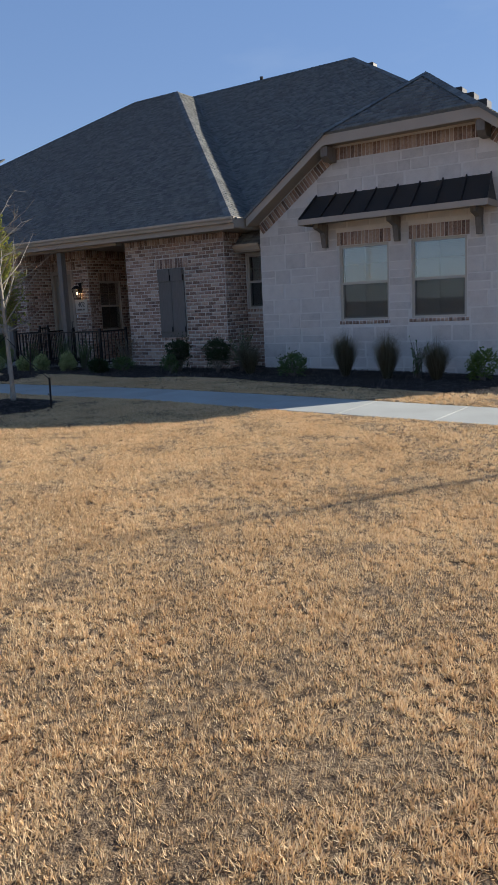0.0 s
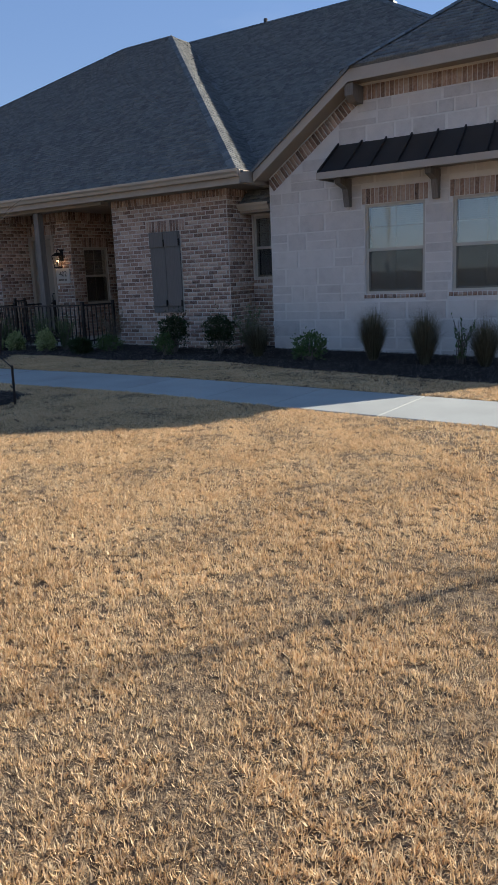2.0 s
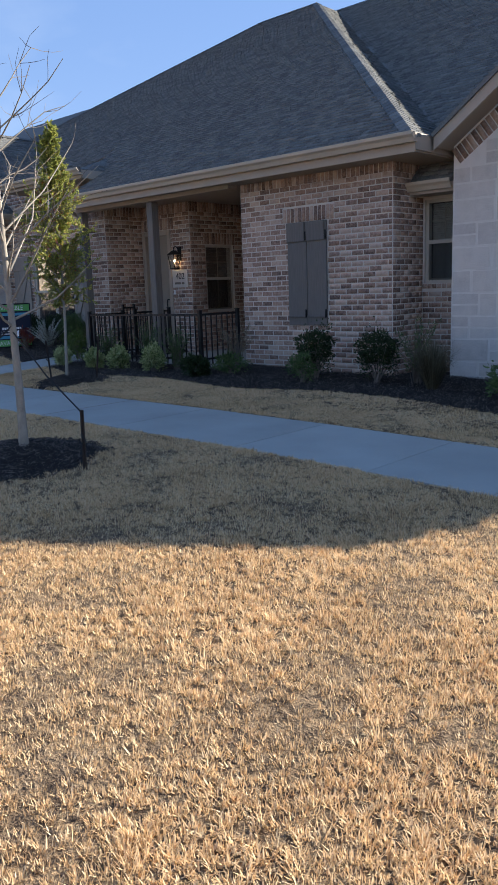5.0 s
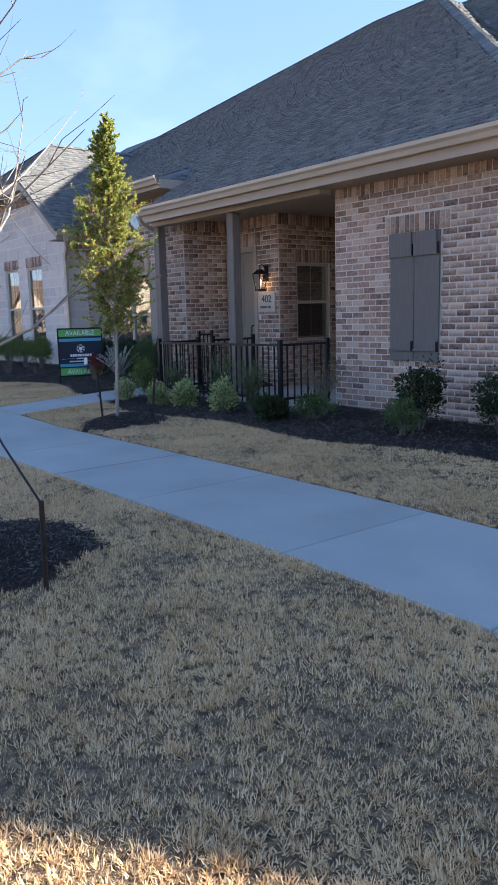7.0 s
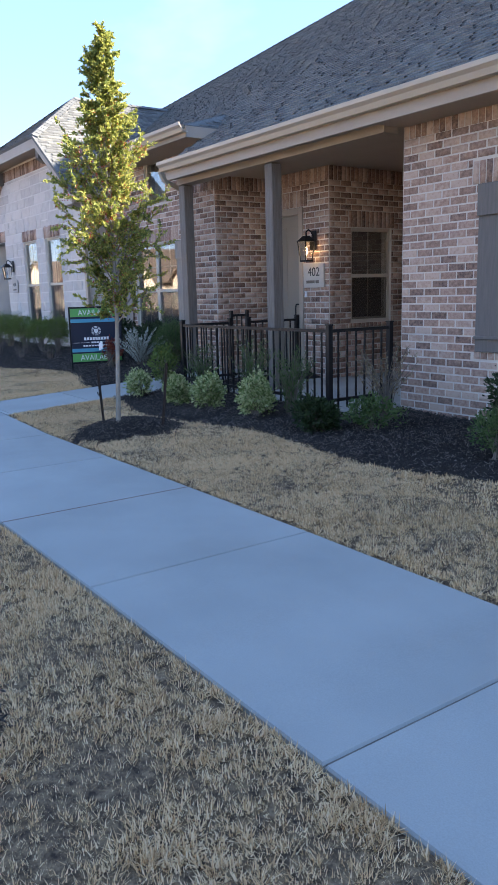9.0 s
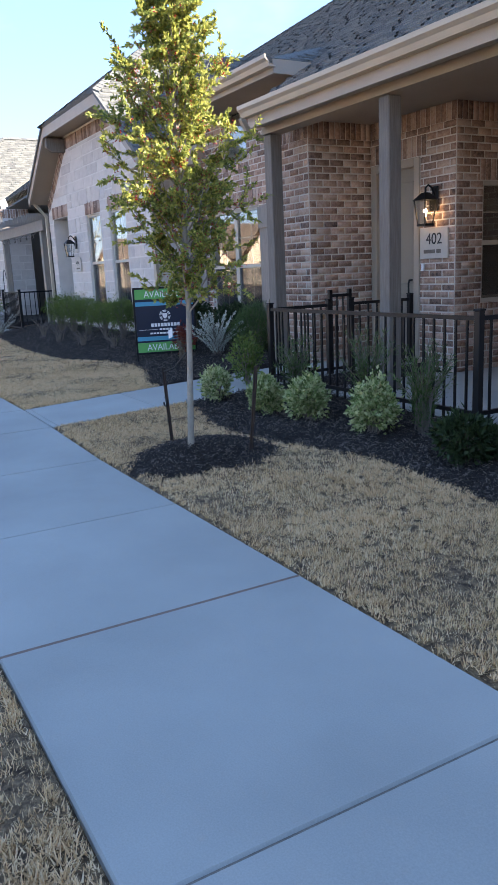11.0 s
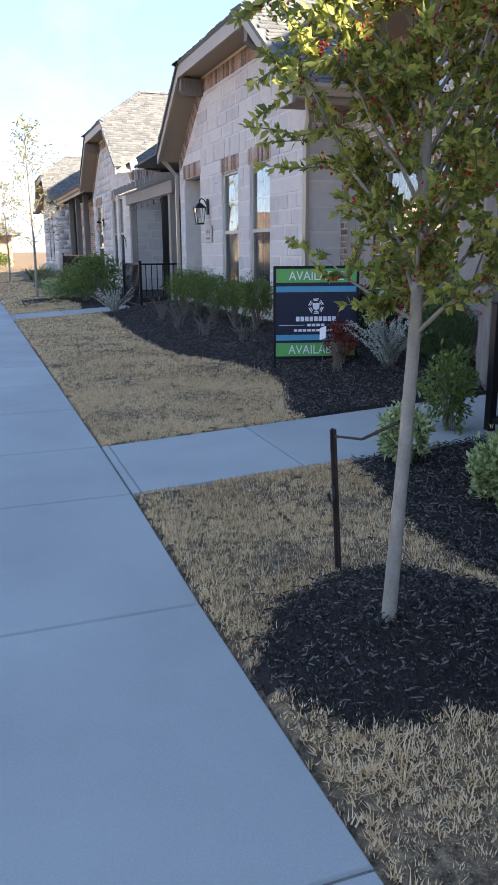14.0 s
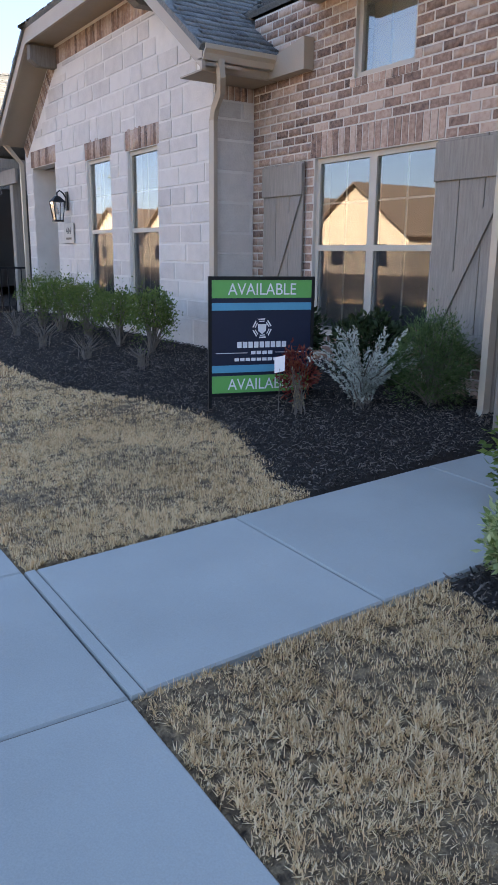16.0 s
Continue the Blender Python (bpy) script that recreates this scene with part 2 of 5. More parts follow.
screen_m = bpy.data.materials.new("insect_screen_mesh")
screen_m.use_nodes = True
sb = screen_m.node_tree.nodes["Principled BSDF"]
sb.inputs["Base Color"].default_value, sb.inputs["Roughness"].default_value, sb.inputs["Alpha"].default_value = (0.03, 0.03, 0.03, 1), 0.8, 0.3

bulb_m = bpy.data.materials.new("warm_bulb")
bulb_m.use_nodes = True
bb = bulb_m.node_tree.nodes["Principled BSDF"]
bb.inputs["Emission Color"].default_value, bb.inputs["Emission Strength"].default_value = (1.0, 0.62, 0.28, 1), 6.0
lampglass_m = bpy.data.materials.new("lantern_glass")
lampglass_m.use_nodes = True
lb = lampglass_m.node_tree.nodes["Principled BSDF"]
lb.inputs["Transmission Weight"].default_value, lb.inputs["Roughness"].default_value, lb.inputs["IOR"].default_value = 1.0, 0.05, 1.1

# ---------------- mesh building ----------------


class Mesh:
    """Gathers vertices and faces, to be linked as one object."""

    def __init__(self):
        self.v, self.f, self.cuts = [], [], []

    def add(self, pts, faces):
        n = len(self.v)
        self.v += [tuple(p) for p in pts]
        self.f += [tuple(i + n for i in q) for q in faces]
        return self

    def box(self, x0, x1, y0, y1, z0, z1, c=0.0):
        """A box; c: the chamfer of its edges."""
        if c <= 0:
            pts = [(x, y, z) for z in (z0, z1) for x, y in ((x0, y0), (x1, y0), (x1, y1), (x0, y1))]
            return self.add(pts, [(3, 2, 1, 0), (4, 5, 6, 7), (0, 1, 5, 4), (1, 2, 6, 5), (2, 3, 7, 6), (3, 0, 4, 7)])
        bm = bmesh.new()
        bmesh.ops.create_cube(bm, size=1.0)
        bmesh.ops.scale(bm, vec=(x1 - x0, y1 - y0, z1 - z0), verts=bm.verts)
        bmesh.ops.translate(bm, vec=((x0 + x1) / 2, (y0 + y1) / 2, (z0 + z1) / 2), verts=bm.verts)
        bmesh.ops.bevel(bm, geom=bm.edges[:], offset=c, segments=1, affect="EDGES")
        bm.verts.index_update()
        self.add([v.co for v in bm.verts], [[v.index for v in f.verts] for f in bm.faces])
        bm.free()
        return self

    def prism(self, pts, d):
        """The polygon pts pushed along d."""
        d, n = Vector(d), len(pts)
        low = [Vector(p) for p in pts]
        return self.add(low + [p + d for p in low], [tuple(range(n)), tuple(range(2 * n - 1, n - 1, -1))] + [(i, i + n, (i + 1) % n + n, (i + 1) % n) for i in range(n)])

    def tube(self, path, radii, sides=6, cap=True):
        path = [Vector(p) for p in path]
        if not isinstance(radii, (list, tuple)):
            radii = [radii] * len(path)
        rings = []
        for i, p in enumerate(path):
            d = (path[min(i + 1, len(path) - 1)] - path[max(i - 1, 0)]).normalized()
            a = d.orthogonal().normalized() if not rings else (last - d * last.dot(d)).normalized()
            last = a
            b = d.cross(a)
            rings.append([p + (a * math.cos(k * math.tau / sides) + b * math.sin(k * math.tau / sides)) * radii[i] for k in range(sides)])
        faces = [(i * sides + k, i * sides + (k + 1) % sides, (i + 1) * sides + (k + 1) % sides, (i + 1) * sides + k) for i in range(len(path) - 1) for k in range(sides)]
        if cap:
            faces += [tuple(range(sides - 1, -1, -1)), tuple((len(path) - 1) * sides + k for k in range(sides))]
        return self.add([q for r in rings for q in r], faces)

    def data(self, name, mat, smooth=False):
        me = bpy.data.meshes.new(name)
        me.from_pydata(self.v, [], self.f)
        me.materials.append(mat)
        if smooth:
            me.polygons.foreach_set("use_smooth", [True] * len(me.polygons))
        return me


def wall_parts(name, core, mat, parent):
    """Each stretch of wall as a welded object of its own."""
    for v0, v1, f0, f1 in core.cuts:
        bm = bmesh.new()
        vs = [bm.verts.new(v) for v in core.v[v0:v1]]
        for f in core.f[f0:f1]:
            bm.faces.new([vs[i - v0] for i in f])
        bmesh.ops.remove_doubles(bm, verts=bm.verts, dist=1e-4)
        me = bpy.data.meshes.new(name)
        bm.to_mesh(me)
        bm.free()
        me.materials.append(mat)
        new(name, me).parent = parent


def part(name, mesh, mat, parent=None, label="", smooth=False, kind=""):
    ob = new(name, mesh.data(name, mat, smooth))
    ob.parent = parent
    return tagged(ob, label, kind=kind)


def thing(name, label, category, at=(0, 0, 0), group="", kind=""):
    ob = new(name)
    ob.location = at
    ob.empty_display_size = 0.1
    return tagged(ob, label, category, group, kind)


def fast_mesh(name, verts, faces, mat):
    """One mesh from arrays: faces has 3 or 4 corners a row."""
    me = bpy.data.meshes.new(name)
    verts, faces = np.asarray(verts, np.float32), np.asarray(faces, np.int32)
    n, k = faces.shape
    me.vertices.add(len(verts))
    me.vertices.foreach_set("co", verts.ravel())
    me.loops.add(n * k)
    me.loops.foreach_set("vertex_index", faces.ravel())
    me.polygons.add(n)
    me.polygons.foreach_set("loop_start", np.arange(0, n * k, k, dtype=np.int32))
    me.polygons.foreach_set("loop_total", np.full(n, k, np.int32))
    me.update(calc_edges=True)
    me.materials.append(mat)
    return me


def piece_data(name, mat, inset=0.03):
    """A unit piece, 1 x 1 in x and z and 1 deep, its face at y = 0 and slightly smaller than its back."""
    a, b = 0.5, 0.5 - inset
    me = bpy.data.meshes.new(name)
    me.from_pydata([(-a, 1, -a), (a, 1, -a), (a, 1, a), (-a, 1, a), (-b, 0, -b), (b, 0, -b), (b, 0, b), (-b, 0, b)], [],
                   [(4, 5, 6, 7), (0, 1, 5, 4), (1, 2, 6, 5), (2, 3, 7, 6), (3, 0, 4, 7)])
    me.materials.append(mat)
    return me


def frame_of(origin, along, out):
    """The pose of a wall: x runs along it, z up, and y into it, away from `out`."""
    u, n = Vector((*along, 0)).normalized(), -Vector((*out, 0)).normalized()
    m = Matrix(((u.x, n.x, 0, origin[0]), (u.y, n.y, 0, origin[1]), (0, 0, 1, origin[2]), (0, 0, 0, 1)))
    return m


def lay_pieces(name, pieces, near, parent, mat_one, mat_rest, limit=300, inset=0.02):
    """pieces: (pose, width, height, depth). The nearest to the stretch at `near` become objects, the rest one mesh."""
    near = Vector(near)
    pieces = sorted(pieces, key=lambda p: (p[0].translation - near).length)
    data = piece_data(name, mat_one, inset)
    for m, w, h, d in pieces[:limit]:
        ob = new(name, data)
        ob.parent = parent
        ob.matrix_local = m @ Matrix.Diagonal((w, d, h, 1))
    rest = pieces[limit:]
    if rest:
        unit = np.array([(-.5, 1, -.5), (.5, 1, -.5), (.5, 1, .5), (-.5, 1, .5), (-.48, 0, -.48), (.48, 0, -.48), (.48, 0, .48), (-.48, 0, .48)])
        quads = np.array([(4, 5, 6, 7), (0, 1, 5, 4), (1, 2, 6, 5), (2, 3, 7, 6), (3, 0, 4, 7)])
        vs, fs = [], []
        for i, (m, w, h, d) in enumerate(rest):
            a = np.array(m)
            vs.append((unit * (w, d, h)) @ a[:3, :3].T + a[:3, 3])
            fs.append(quads + 8 * i)
        ob = new(name + "_rest", fast_mesh(name + "_rest", np.concatenate(vs), np.concatenate(fs), mat_rest))
        ob.parent = parent
        tagged(ob, kind="stuff")


def minus(spans, a, b):
    """The spans left when [a, b] is taken out."""
    out = []
    for s, e in spans:
        if b <= s or a >= e:
            out.append((s, e))
        else:
            out += [(s, a)] if a - s > 0.02 else []
            out += [(b, e)] if e - b > 0.02 else []
    return out


def wall_core(mesh, m, width, height, holes, thick=0.2, top=None):
    """The wall behind the pieces, pierced by its holes (u0, u1, v0, v1). top(u): its upper edge where it slopes."""
    v_first, f_first = len(mesh.v), len(mesh.f)
    us = sorted({0.0, width, *[h for q in holes for h in q[:2]]} | ({i * width / 24 for i in range(25)} if top else set()))
    vs = sorted({0.0, height, *[h for q in holes for h in q[2:]]})
    for u0, u1 in zip(us, us[1:]):
        for v0, v1 in zip(vs, vs[1:]):
            if any(q[0] - 1e-6 <= u0 and u1 <= q[1] + 1e-6 and q[2] - 1e-6 <= v0 and v1 <= q[3] + 1e-6 for q in holes):
                continue
            t0, t1 = (v1, v1) if not top else (min(v1, top(u0)), min(v1, top(u1)))
            if max(t0, t1) <= v0:
                continue
            t0, t1 = max(t0, v0), max(t1, v0)
            pts = [(u0, 0, v0), (u1, 0, v0), (u1, 0, t1), (u0, 0, t0), (u0, thick, v0), (u1, thick, v0), (u1, thick, t1), (u0, thick, t0)]
            mesh.add([m @ Vector(p) for p in pts], [(0, 1, 2, 3), (7, 6, 5, 4), (4, 5, 1, 0), (5, 6, 2, 1), (6, 7, 3, 2), (7, 4, 0, 3)])
    mesh.cuts.append((v_first, len(mesh.v), f_first, len(mesh.f)))


BRICK_U, BRICK_V, PROUD = 0.203, 0.0768, 0.004


def brick_courses(pieces, m, width, height, holes, rng, soldiers=(), top=None, v_start=0.0):
    """Running bond over a wall. soldiers: (u0, u1, v0, v1) bands of upright bricks, which the bond leaves free."""
    rows = int((height - v_start) / BRICK_V + 0.2)
    for r in range(rows):
        v = v_start + (r + 0.5) * BRICK_V
        spans = [(0.0, width)]
        for q in list(holes) + list(soldiers):
            if q[2] < v < q[3]:
                spans = minus(spans, q[0], q[1])
        off = (r % 2) * BRICK_U / 2
        for s, e in spans:
            k = math.floor((s - off) / BRICK_U)
            u = off + k * BRICK_U
            while u < e:
                a, b = max(u, s), min(u + BRICK_U, e)
                if b - a > 0.035 and (top is None or v + BRICK_V / 2 < top((a + b) / 2)):
                    jut = PROUD * rng.uniform(0.7, 1.3)
                    pieces.append((m @ Matrix.Translation(((a + b) / 2, -jut, v)), b - a - 0.013, BRICK_V - 0.013, jut + 0.01))
                u += BRICK_U
    for q in soldiers:
        n = max(1, round((q[1] - q[0]) / BRICK_V))
        w = (q[1] - q[0]) / n
        for i in range(n):
            jut = PROUD * rng.uniform(0.9, 1.8)
            pieces.append((m @ Matrix.Translation((q[0] + (i + 0.5) * w, -jut, (q[2] + q[3]) / 2)), w - 0.011, q[3] - q[2] - 0.011, jut + 0.01))


def stone_courses(pieces, m, width, height, holes, rng, top=None):
    """Ashlar of uneven courses and lengths."""
    v = 0.0
    while v < height - 0.05:
        h = rng.choice((0.2, 0.2, 0.3, 0.3))
        h = min(h, height - v)
        spans = [(0.0, width)]
        for q in holes:
            if q[2] < v + h * 0.6 and q[3] > v + h * 0.4:
                spans = minus(spans, q[0], q[1])
        for s, e in spans:
            u = s
            while u < e - 0.03:
                w = rng.uniform(0.24, 0.72)
                if e - u - w < 0.18:
                    w = e - u
                sub = [(v, h)]
                if h > 0.25 and rng.random() < 0.3:
                    sub = [(v, h * 0.5), (v + h * 0.5, h * 0.5)]
                for vv, hh in sub:
                    if top is not None:
                        t = min(top(u + 0.02), top(u + w - 0.02))
                        if t - vv < 0.05:
                            continue
                        hh = min(hh, t - vv)
                    jut = 0.004 + rng.random() * 0.006
                    pieces.append((m @ Matrix.Translation((u + w / 2, -jut, vv + hh / 2)), w - 0.016, hh - 0.016, jut + 0.02))
                u += w
        v += h


def inside(poly, x, y):
    hit = np.zeros(len(x), bool)
    for (ax, ay), (bx, by) in zip(poly, poly[1:] + poly[:1]):
        if ay != by:
            hit ^= ((ay > y) != (by > y)) & (x < (bx - ax) * (y - ay) / (by - ay) + ax)
    return hit


def roof_face(pts, parent, rng, tabs=True, name="roof", thick=0.05):
    """One slope: a deck and its courses of laminated shingles."""
    p = [Vector(q) for q in pts]
    n = (p[1] - p[0]).cross(p[2] - p[0]).normalized()
    if n.z < 0:
        p.reverse()
        n = -n
    deck = part(name, Mesh().prism(p, -n * thick), shingle_m, parent)
    if not tabs:
        return deck
    u = Vector((0, 0, 1)).cross(n).normalized()
    w = n.cross(u)
    o = p[0]
    q = [((a - o).dot(u), (a - o).dot(w)) for a in p]
    u0, u1, v0, v1 = min(a for a, _ in q), max(a for a, _ in q), min(b for _, b in q), max(b for _, b in q)
    ex, cell = 0.118, 0.13
    nr, nc = int((v1 - v0) / ex) + 1, int((u1 - u0) / cell) + 2
    rr, cc = np.meshgrid(np.arange(nr), np.arange(nc), indexing="ij")
    gen = np.random.RandomState(rng.randrange(10 ** 6))
    a = u0 + cc * cell + (rr * 0.37 % 1) * cell + gen.uniform(-0.035, 0.035, rr.shape) - cell
    a2 = np.concatenate([a[:, 1:], a[:, -1:] + cell], 1)
    b = v0 + rr * ex
    keep = inside(q, (a + 0.01).ravel(), (b + ex * 0.9).ravel()) & inside(q, (a2 - 0.01).ravel(), (b + ex * 0.9).ravel()) & inside(q, ((a + a2) / 2).ravel(), (b + 0.01).ravel())
    a, a2, b = a.ravel()[keep], a2.ravel()[keep], b.ravel()[keep]
    low = gen.uniform(0, 1, len(a)) < 0.5
    hi = np.where(low, 0.008, 0.018) + gen.uniform(0, 0.002, len(a))
    drop = np.where(low, 0.03, 0.0)
    gap = 0.002

    def at(x, y, z):
        return np.outer(x, u) + np.outer(y, w) + np.outer(z, n) + np.array(o)
    zero = np.zeros(len(a))
    lo = b + drop
    up = b + ex + 0.01
    vs = np.stack([at(a + gap, lo, hi), at(a2 - gap, lo, hi), at(a2 - gap, up, zero + 0.002), at(a + gap, up, zero + 0.002), at(a + gap, lo, zero), at(a2 - gap, lo, zero)], 1).reshape(-1, 3)
    i = np.arange(len(a))[:, None] * 6
    fs = np.concatenate([i + np.array([[0, 1, 2, 3]]), i + np.array([[4, 5, 1, 0]])])
    ob = new("shingles", fast_mesh("shingles", vs, fs, shingle_m))
    ob.parent = deck
    tagged(ob, kind="stuff")
    return deck


def ridge_cap(a, b, parent, rng, up=0.012):
    """Overlapping cap shingles along a hip or ridge."""
    a, b = Vector(a), Vector(b)
    d = (b - a).normalized()
    s = d.cross(Vector((0, 0, 1))).normalized()
    fall = 0.62 * 0.71 if abs(d.z) > 0.1 else 0.62
    ms, L, t = Mesh(), (b - a).length, 0.0
    while t < L - 0.05:
        p, q = a + d * t, a + d * min(t + 0.21, L)
        h = Vector((0, 0, up + 0.014))
        g = Vector((0, 0, up + 0.004))
        w = Vector((0, 0, -0.12 * fall))
        ms.add([p + h, p + s * 0.12 + w + h, q + s * 0.12 + w + g, q + g, p - s * 0.12 + w + h, q - s * 0.12 + w + g, p + s * 0.12 + w, p - s * 0.12 + w], [(0, 1, 2, 3), (4, 0, 3, 5), (1, 0, 4, 7, 6)])
        t += 0.15
    ob = part("ridge_cap", ms, shingle_m, parent)
    return tagged(ob, kind="stuff")


def words(text, size, mat, m, parent, name="lettering", depth=0.002, align="CENTER"):
    c = bpy.data.curves.new(name, "FONT")
    c.body, c.size, c.extrude, c.align_x, c.align_y = text, size, depth, align, "CENTER"
    tmp = bpy.data.objects.new(name, c)
    scene.collection.objects.link(tmp)
    bpy.context.view_layer.update()
    me = bpy.data.meshes.new_from_object(tmp)
    bpy.data.objects.remove(tmp)
    me.materials.clear()
    me.materials.append(mat)
    ob = new(name, me)
    ob.parent = parent
    ob.matrix_local = m
    return ob

# ---------------- ground, walk and beds ----------------
WALK_S, WALK_N = 8.81, 10.14


def smooth(a, b, x):
    t = np.clip((x - a) / (b - a), 0, 1)
    return t * t * (3 - 2 * t)


def walk_height(x):
    x = np.asarray(x, float)
    return 0.175 * smooth(0.5, -10.5, x) + 0.055 * smooth(-13.9, -16.0, x)


def rise(x, y):
    """The gentle slope from the walk up to the houses."""
    x, up = np.asarray(x, float), np.clip(np.asarray(y, float) - WALK_N, 0, 3.2)
    return 0.05 * np.minimum(up, 1.2) * smooth(-10.5, -13.5, x) + 0.05 * np.clip(up - 1.2, 0, 2) * smooth(-14.9, -15.5, x)


def wave(x, y, s, seed=0):
    """A cheap smooth noise, -1 to 1."""
    a = seed * 1.7
    return (np.sin(x * s + a + 1.3 * np.sin(y * s * 0.7 + a)) * np.cos(y * s * 0.9 - a + 1.1 * np.sin(x * s * 0.6 + 2 * a)))


def bed_edge(x):
    """The y at which the lawn strip by the house ends and the mulch begins."""
    x = np.asarray(x, float)
    e = 11.55 + 0.28 * smooth(-11.2, -9.8, x) - 0.45 * smooth(-9.0, -5.5, x) + 0.05 * np.sin(x * 1.9)
    e = e - 0.25 * smooth(-12.4, -13.6, x) + 0.12 * smooth(-14.2, -15.2, x)
    e = np.where(x < -16.0, 11.63 + 0.12 * smooth(-16.5, -17.4, x) + 0.28 * smooth(-16.6, -18.2, x) - 0.42 * smooth(-18.6, -20.6, x) + 0.2 * smooth(-22.0, -26.0, x), e)
    return np.where(x < -28.0, 11.6 + 0.15 * np.sin(x), e)


RINGS = ((-13.45, 10.70, 0.51), (-9.45, 7.42, 0.72), (-31.8, 11.0, 0.55), (-45.0, 11.0, 0.6))
SPURS = ((-16.40, -15.35), (-28.15, -26.85), (-45.6, -44.5))


def zone(x, y):
    """0 lawn, 1 concrete, 2 mulch."""
    x, y = np.asarray(x, float), np.asarray(y, float)
    z = np.zeros(np.broadcast(x, y).shape, int)
    z = np.where(y > bed_edge(x), 2, z)
    for cx, cy, r in RINGS:
        ang = np.arctan2(y - cy, x - cx)
        z = np.where(np.hypot(x - cx, (y - cy)) < r * (1 + 0.07 * np.sin(ang * 3 + cx) + 0.04 * np.sin(ang * 7) + 0.03 * np.sin(ang * 17 + 2)), 2, z)
    for a, b in SPURS:
        z = np.where((x > a) & (x < b) & (y > WALK_N), 1, z)
    z = np.where((y > WALK_S) & (y < WALK_N), 1, z)
    return z


def land(x, y):
    x, y = np.asarray(x, float), np.asarray(y, float)
    h = walk_height(x) - 0.012 * np.clip(WALK_S - y, 0, 9) + 0.012 * wave(x, y, 1.1) * (y < WALK_S)
    h = h + rise(x, y) + np.where(y > 11.4, 0.03 * smooth(11.4, 13.2, y) + 0.09 * smooth(-16.0, -19.0, x) * smooth(11.8, 13.2, y), 0)
    for cx, cy, r in RINGS:
        h = h + 0.12 * np.exp(-((x - cx) ** 2 + (y - cy) ** 2) / (0.6 * r * r))
    # level under the concrete, a little lower than its face
    con = smooth(WALK_S - 0.03, WALK_S + 0.03, y) * smooth(WALK_N + 0.03, WALK_N - 0.03, y)
    for a, b in SPURS:
        con = np.maximum(con, smooth(a - 0.03, a + 0.03, x) * smooth(b + 0.03, b - 0.03, x) * smooth(WALK_N - 0.03, WALK_N + 0.03, y))
    return h * (1 - con) + (walk_height(x) + rise(x, y) - 0.06) * con


def grid_axis(lo, hi, step):
    core = np.arange(lo, hi + step / 2, step)
    out = np.array([0.6, 1.5, 3, 6, 12, 25, 60, 150, 400, 1000, 2500])
    return np.concatenate([(lo - out[::-1][:]), core, hi + out])


gx, gy = grid_axis(-30, 1.5, 0.05), grid_axis(0.0, 14.0, 0.05)
GX, GY = np.meshgrid(gx, gy, indexing="ij")
GZ = np.where((np.abs(GX + 15) < 60) & (np.abs(GY - 5) < 60), land(np.clip(GX, -60, 20), np.clip(GY, -20, 30)), 0.0)
GZ = np.where(zone(GX, GY) == 0, GZ + 0.004 * wave(GX, GY, 9, 1) + 0.006 * wave(GX, GY, 4, 2), GZ)
nx, ny = GX.shape
idx = np.arange(nx * ny).reshape(nx, ny)
quads = np.stack([idx[:-1, :-1], idx[1:, :-1], idx[1:, 1:], idx[:-1, 1:]], -1).reshape(-1, 4)
me = fast_mesh("ground", np.stack([GX, GY, GZ], -1).reshape(-1, 3), quads, soil_m)
me.materials.append(mulch_m)
mid = zone((GX[:-1, :-1] + 0.025).ravel(), (GY[:-1, :-1] + 0.025).ravel())
me.polygons.foreach_set("material_index", ((mid == 2) & (np.abs(GX[:-1, :-1].ravel() + 20) < 30) & (GY[:-1, :-1].ravel() < 16)).astype(np.int32))
me.polygons.foreach_set("use_smooth", np.ones(len(quads), bool))
ground = tagged(new("ground", me), "dormant tan lawn with dark mulch beds along the houses", "ground", kind="structure")

strip_m = material("brown_expansion_strip", (0.24, 0.165, 0.13), (0.14, 0.10, 0.08), 0.9, 20, 160, 0.4)
pavement = thing("pavement", "pale broomed concrete walk with tooled joints", "pavement", kind="structure")
JOINTS = [3.4, 2.0, 0.7, -0.65, -1.98, -3.32, -4.65, -5.98, -6.95, -8.32, -9.99, -11.31, -12.65, -14.03, -15.35, -16.40]
JOINTS += [-16.40 - 1.33 * i for i in range(1, 36)]


def slab(x0, x1, y0, y1, parent, g=0.004):
    """One slab with tooled, rounded margins."""
    c = 0.007 if g > 0.002 else 0.003
    a0, a1, b0, b1 = x0 + g, x1 - g, y0 + g, y1 - g

    def corners(inset, drop):
        xy = ((a0 + inset, b0 + inset), (a1 - inset, b0 + inset), (a1 - inset, b1 - inset), (a0 + inset, b1 - inset))
        return [(x, y, float(walk_height(x) + rise(x, y)) - drop) for x, y in xy]
    top, rim, low = corners(c, 0.0), corners(0.0, 0.008), corners(0.0, 0.1)
    ms = Mesh().add(top + rim + low, [(0, 1, 2, 3)] + [(4 + i, 4 + (i + 1) % 4, (i + 1) % 4, i) for i in range(4)] + [(8 + i, 8 + (i + 1) % 4, 4 + (i + 1) % 4, 4 + i) for i in range(4)])
    part("slab", ms, concrete_m, parent)


